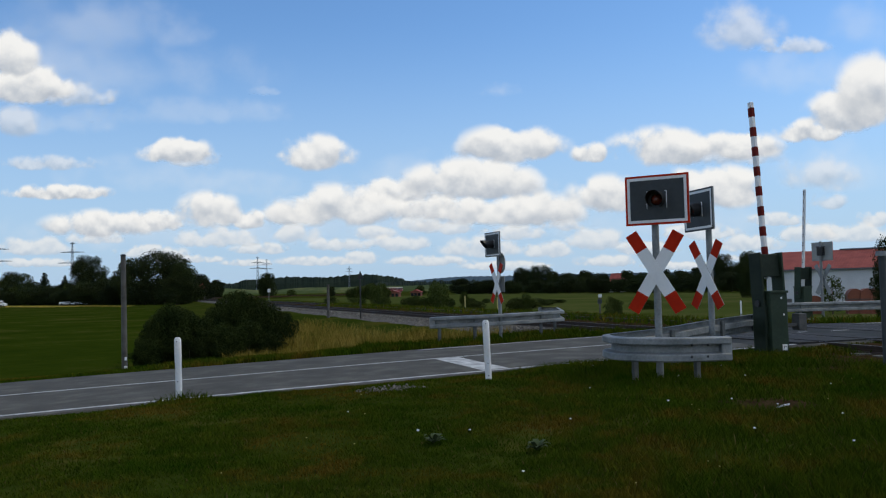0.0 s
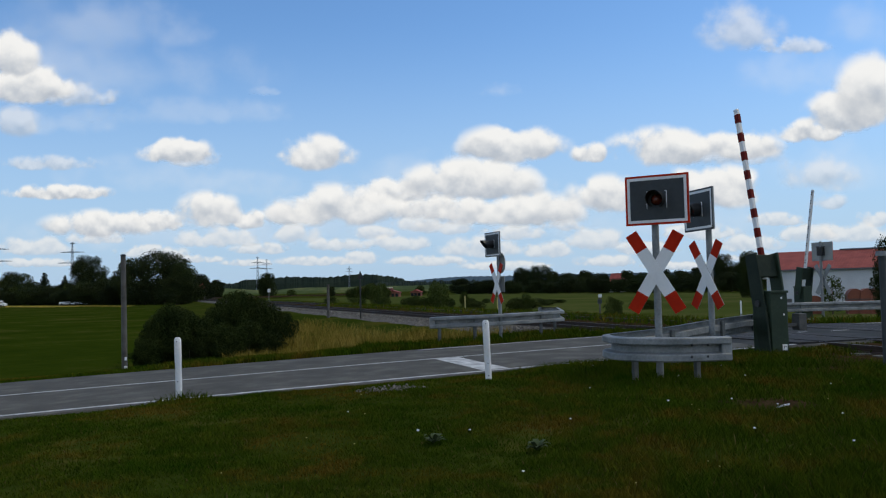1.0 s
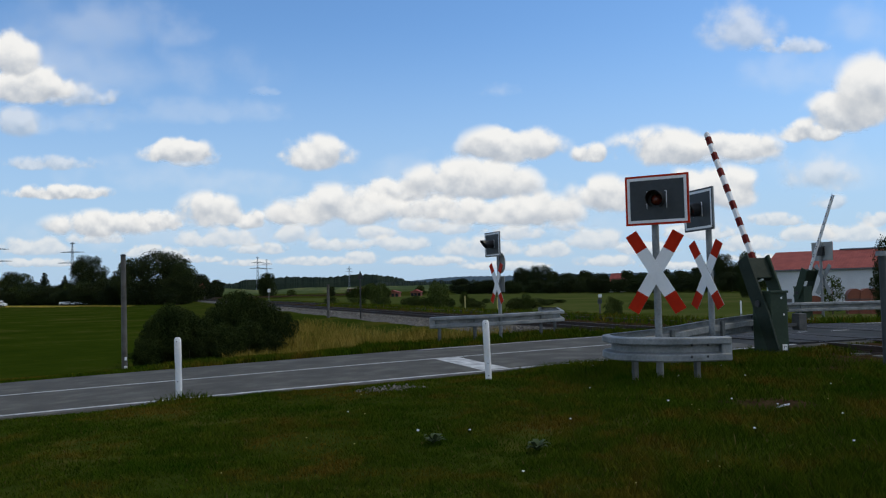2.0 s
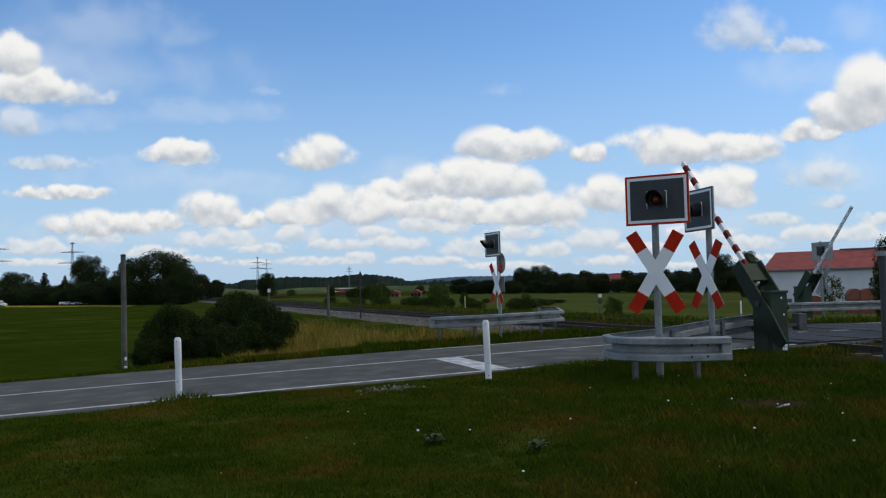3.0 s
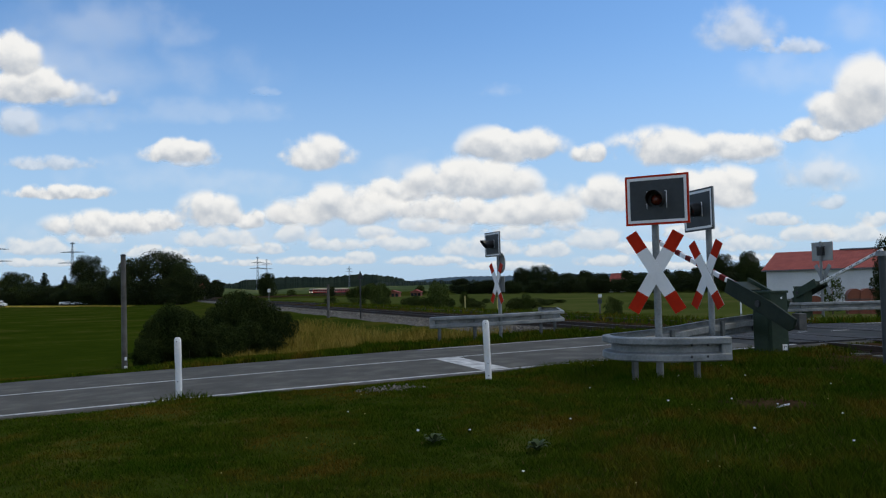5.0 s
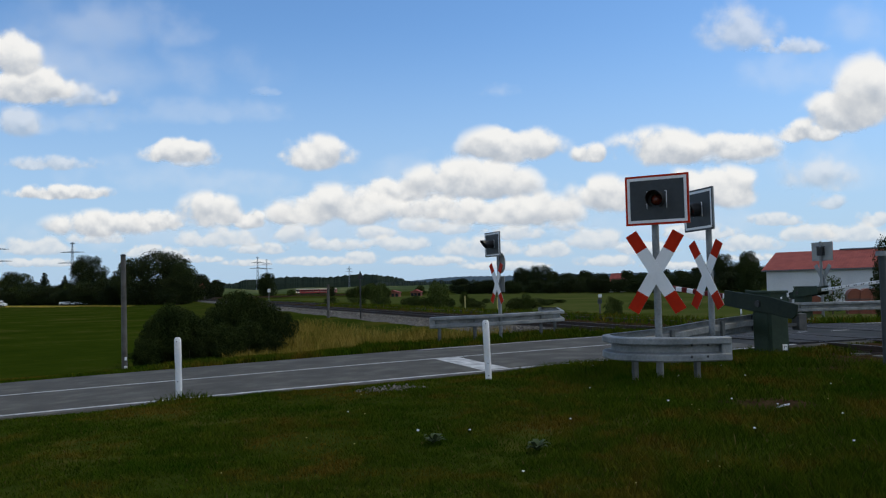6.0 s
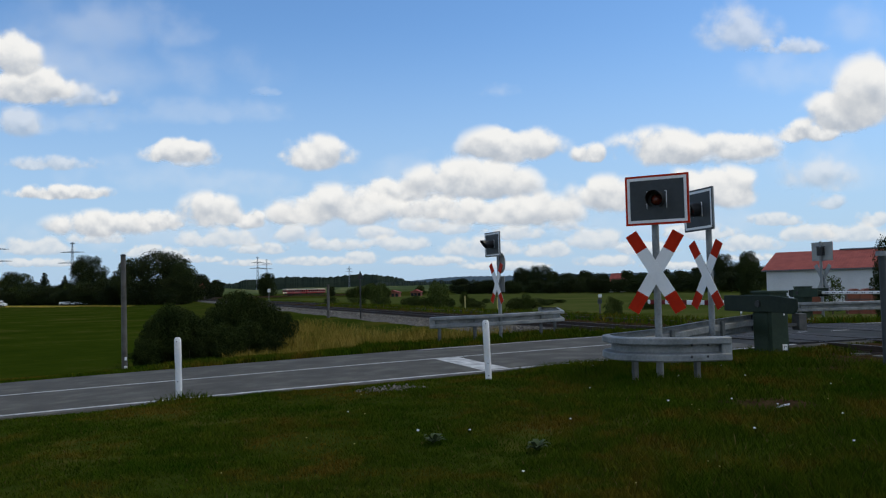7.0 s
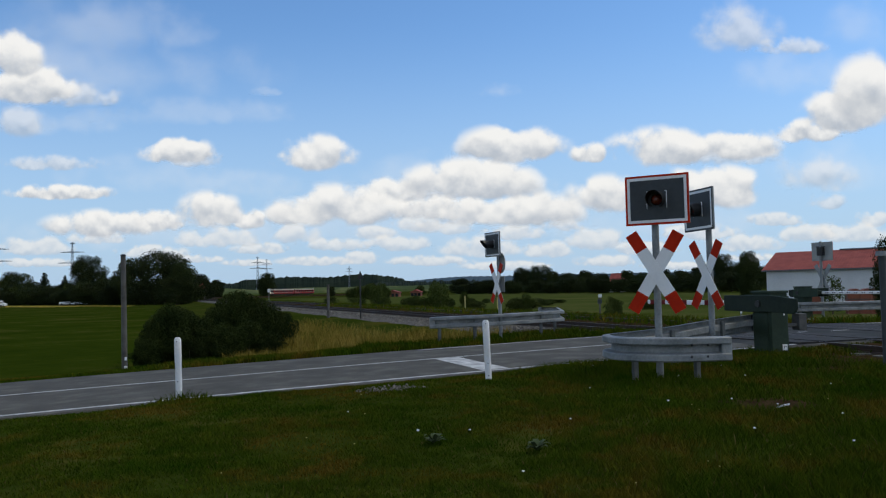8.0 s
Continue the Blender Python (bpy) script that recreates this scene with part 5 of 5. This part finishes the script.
def build_stones():
    rng = np.random.default_rng(3)
    pts = []
    for _ in range(22000):
        y = 7.0 + 70 * rng.random() ** 1.6
        x = -3.3 + 5.9 * rng.random()
        z = -0.19 if -1.0 < x < 2.5 else -0.19 - 0.37 * (-1.0 - x if x < -1.0 else x - 2.5)
        pts.append((x, y, z + 0.015 * rng.random()))
    for _ in range(170):
        x, y = -11.95 + 0.22 * rng.normal(), -3.45 + 0.2 * rng.normal()
        pts.append((x, y, ground_z(x, y) + 0.01))
    grit = len(pts) - 170
    c = np.array(pts)
    k = len(c)
    shape = np.array([(1, 0, 0), (-1, 0, 0), (0, 1, 0), (0, -1, 0), (0, 0, 0.8), (0, 0, -0.8)], float)
    s = (0.035 + 0.06 * rng.random((k, 1, 1)) ** 2) * (0.7 + 0.6 * rng.random((k, 6, 1)))
    s[grit:] *= 0.35
    a = rng.random(k) * 6.283
    rot = np.stack([np.stack([np.cos(a), -np.sin(a), 0 * a], 1), np.stack([np.sin(a), np.cos(a), 0 * a], 1), np.tile([0, 0, 1.0], (k, 1))], 1)
    verts = (np.einsum('kij,nj->kni', rot, shape) * s + c[:, None]).reshape(-1, 3)
    tri = np.array([(0, 2, 4), (2, 1, 4), (1, 3, 4), (3, 0, 4), (2, 0, 5), (1, 2, 5), (3, 1, 5), (0, 3, 5)])
    idx = (np.arange(k)[:, None, None] * 6 + tri[None]).ravel()
    me = bpy.data.meshes.new("ballast_stones")
    me.vertices.add(k * 6); me.vertices.foreach_set("co", verts.astype(np.float32).ravel())
    me.loops.add(len(idx)); me.loops.foreach_set("vertex_index", idx.astype(np.int32))
    me.polygons.add(len(idx) // 3); me.polygons.foreach_set("loop_start", np.arange(0, len(idx), 3, dtype=np.int32))
    me.update(calc_edges=True)
    me.materials.append(GRAVEL)
    tagged(new("ballast_stones", me), "loose grey ballast stones on the railway bed", "gravel", kind="stuff")


build_stones()


def bare_soil(cx, cy, rx, ry, seed):
    bm = bmesh.new()
    rings, seg = 6, 26
    mid = bm.verts.new((cx, cy, ground_z(cx, cy) + 0.012))
    prev = None
    for i in range(1, rings + 1):
        ring = []
        for j in range(seg):
            a = 2 * math.pi * j / seg
            k = i / rings * (1 + 0.3 * noise.noise((math.cos(a) * 1.7, math.sin(a) * 1.7, seed)))
            x, y = cx + rx * k * math.cos(a), cy + ry * k * math.sin(a)
            ring.append(bm.verts.new((x, y, ground_z(x, y) + (0.012 if i < rings else -0.03))))
        for j in range(seg):
            q = (j + 1) % seg
            if prev:
                bm.faces.new((prev[j], ring[j], ring[q], prev[q]))
            else:
                bm.faces.new((mid, ring[j], ring[q]))
        prev = ring
    tagged(smooth(part("bare_soil", bm, EARTH), 80), "bare brown trodden soil in the verge grass", "soil", kind="structure")


for i, row in enumerate(PATCHES[:2] + PATCHES[3:]):
    bare_soil(*row, i * 3.7)


def flower_heads(name, count, seed, mat, label, size):
    rng = np.random.default_rng(seed)
    bearing = math.atan2(AHEAD.x, AHEAD.y)
    bm = bmesh.new()
    made = 0
    while made < count:
        d = 4.5 + 11 * rng.random()
        b = bearing + radians(-30 + 62 * rng.random() ** 0.45)
        x, y = EYE.x + d * math.sin(b), EYE.y + d * math.cos(b)
        if y > -0.6:
            continue
        z = ground_z(x, y) + 0.10 + 0.04 * rng.random()
        bmesh.ops.create_icosphere(bm, subdivisions=1, radius=size * (0.6 + 0.6 * rng.random()), matrix=pose(x, y, z) @ Matrix.Diagonal((1, 1, 0.6, 1)))
        made += 1
    tagged(part(name, bm, mat), label, "flowers", kind="stuff")


flower_heads("clover_flowers", 28, 4, WHITE, "scattered small white clover heads in the grass", 0.015)
flower_heads("yellow_flowers", 40, 6, YELLOW, "scattered tiny yellow flowers in the grass", 0.007)


def leafy_weed(x, y, seed, r=0.20):
    rng = np.random.default_rng(seed)
    z = ground_z(x, y) + 0.03
    thing = empty("weed_plant", pose(x, y, z), "broad-leaved grey-green weed rosette in the lawn", "weed", "broad-leaved weeds")
    for k in range(13):
        bm = bmesh.new()
        L, w = r * (0.7 + 0.5 * rng.random()), 0.028
        rise = 0.3 + 0.5 * rng.random()
        rows = []
        for i in range(6):
            t = i / 5
            ww = w * math.sin(math.pi * (0.12 + 0.86 * t)) + 0.002
            h = L * rise * math.sin(t * 2.2)
            rows.append([bm.verts.new((t * L, -ww, h)), bm.verts.new((t * L, 0, h - 0.006)), bm.verts.new((t * L, ww, h))])
        for a, b in zip(rows, rows[1:]):
            for j in range(2):
                bm.faces.new((a[j], b[j], b[j + 1], a[j + 1]))
        part("leaf", bm, WEED, thing).matrix_basis = pose(0, 0, 0, 0, 0, k * 137.5)


WEED = material("weed_leaf", (0.040, 0.062, 0.022), (0.060, 0.085, 0.034), 0.9, scale=6, fine=40, bump=0.1, spec=0.3)
for i, (x, y) in enumerate(((-12.8, -7.8), (-12.1, -8.7))):
    leafy_weed(x, y, i, 0.12)
bm = bmesh.new()
prism(bm, [(-0.12, -0.05), (0.0, -0.08), (0.13, -0.03), (0.08, 0.05), (-0.05, 0.08)], 0.014, pose(0, 0, 0.03, 72))
litter = part("paper_scrap", bm, WHITE)
litter.matrix_world = pose(-8.55, -8.0, ground_z(-8.55, -8.0) + 0.03, 0, 0, 30)
tagged(litter, "crumpled white paper scrap lying on bare soil", "litter")


def stubble_strip():
    """A dry strip along the meadow's far edge."""
    verts, faces = [], []
    for i in range(20):
        x = -75 + 3.2 * i
        y = 330 - 2.25 * (x + 66)
        for d in (0, -9, -22):
            verts.append((x + d * 0.3, y + d - 14, ground_z(x, y + d - 14) + (0.12 if d == -9 else 0.02)))
    for i in range(19):
        for j in range(2):
            faces.append((i * 3 + j, i * 3 + j + 1, i * 3 + 4 + j, i * 3 + 3 + j))
    me = bpy.data.meshes.new("stubble_strip")
    me.from_pydata(verts, [], faces)
    me.materials.append(STRAW)
    tagged(new("stubble_strip", me), "strip of dry brown stubble at the meadow's far edge", "field", kind="structure")


stubble_strip()


# ---- what moves ----
SWING_ROWS = [(0.0, 4.4), (0.5, 4.5), (0.75, 7.0), (1.0, 10.4), (1.5, 17.5), (2.8, 36.2), (3.5, 46.0), (4.5, 60.5), (5.4, 74.5), (5.8, 80.6), (6.0, 84.0), (6.2, 87.5), (6.4, 89.6), (6.6, 90.0), (8.0, 90.0)]
LIT = [(0.32, 0.88), (1.33, 1.84), (2.3, 2.88), (3.3, 3.74), (4.24, 4.8), (5.24, 5.74), (6.24, 6.7), (7.18, 7.68)]


def motions():
    for swing in (SWING_N, SWING_F):
        walk(swing, [(t, pose(0, 0, 1.07, -a)) for t, a in SWING_ROWS])
    # the red lens turns its lit half to the front and away again, once a second
    place = LENS_A.matrix_basis.copy()
    rows = [(0.0, 0)]
    for on, off in LIT:
        rows += [(on - 0.1, 0), (on - 0.03, 60), (on + 0.03, 120), (on + 0.1, 180), (off - 0.1, 180), (off - 0.03, 120), (off + 0.03, 60), (off + 0.1, 0)]
    rows.append((8.0, 0))
    walk(LENS_A, [(t, place @ pose(0, 0, 0, 0, 0, a)) for t, a in rows])
    # the train runs in along its line
    way = Vector((-math.sin(radians(55)), -math.cos(radians(55)), 0))
    runs = [(0.0, -62.1), (3.0, -34.1), (4.5, -19.4), (6.5, -0.4), (8.0, 12.6)]
    walk(TRAIN, [(t, Matrix.Translation(Vector((54.0, 392.0, 0.0)) + way * s) @ way.to_track_quat('X', 'Z').to_matrix().to_4x4()) for t, s in runs])
    for ob, start, end in CLOUDS:
        walk(ob, [(0.0, start), (8.0, end)])


motions()
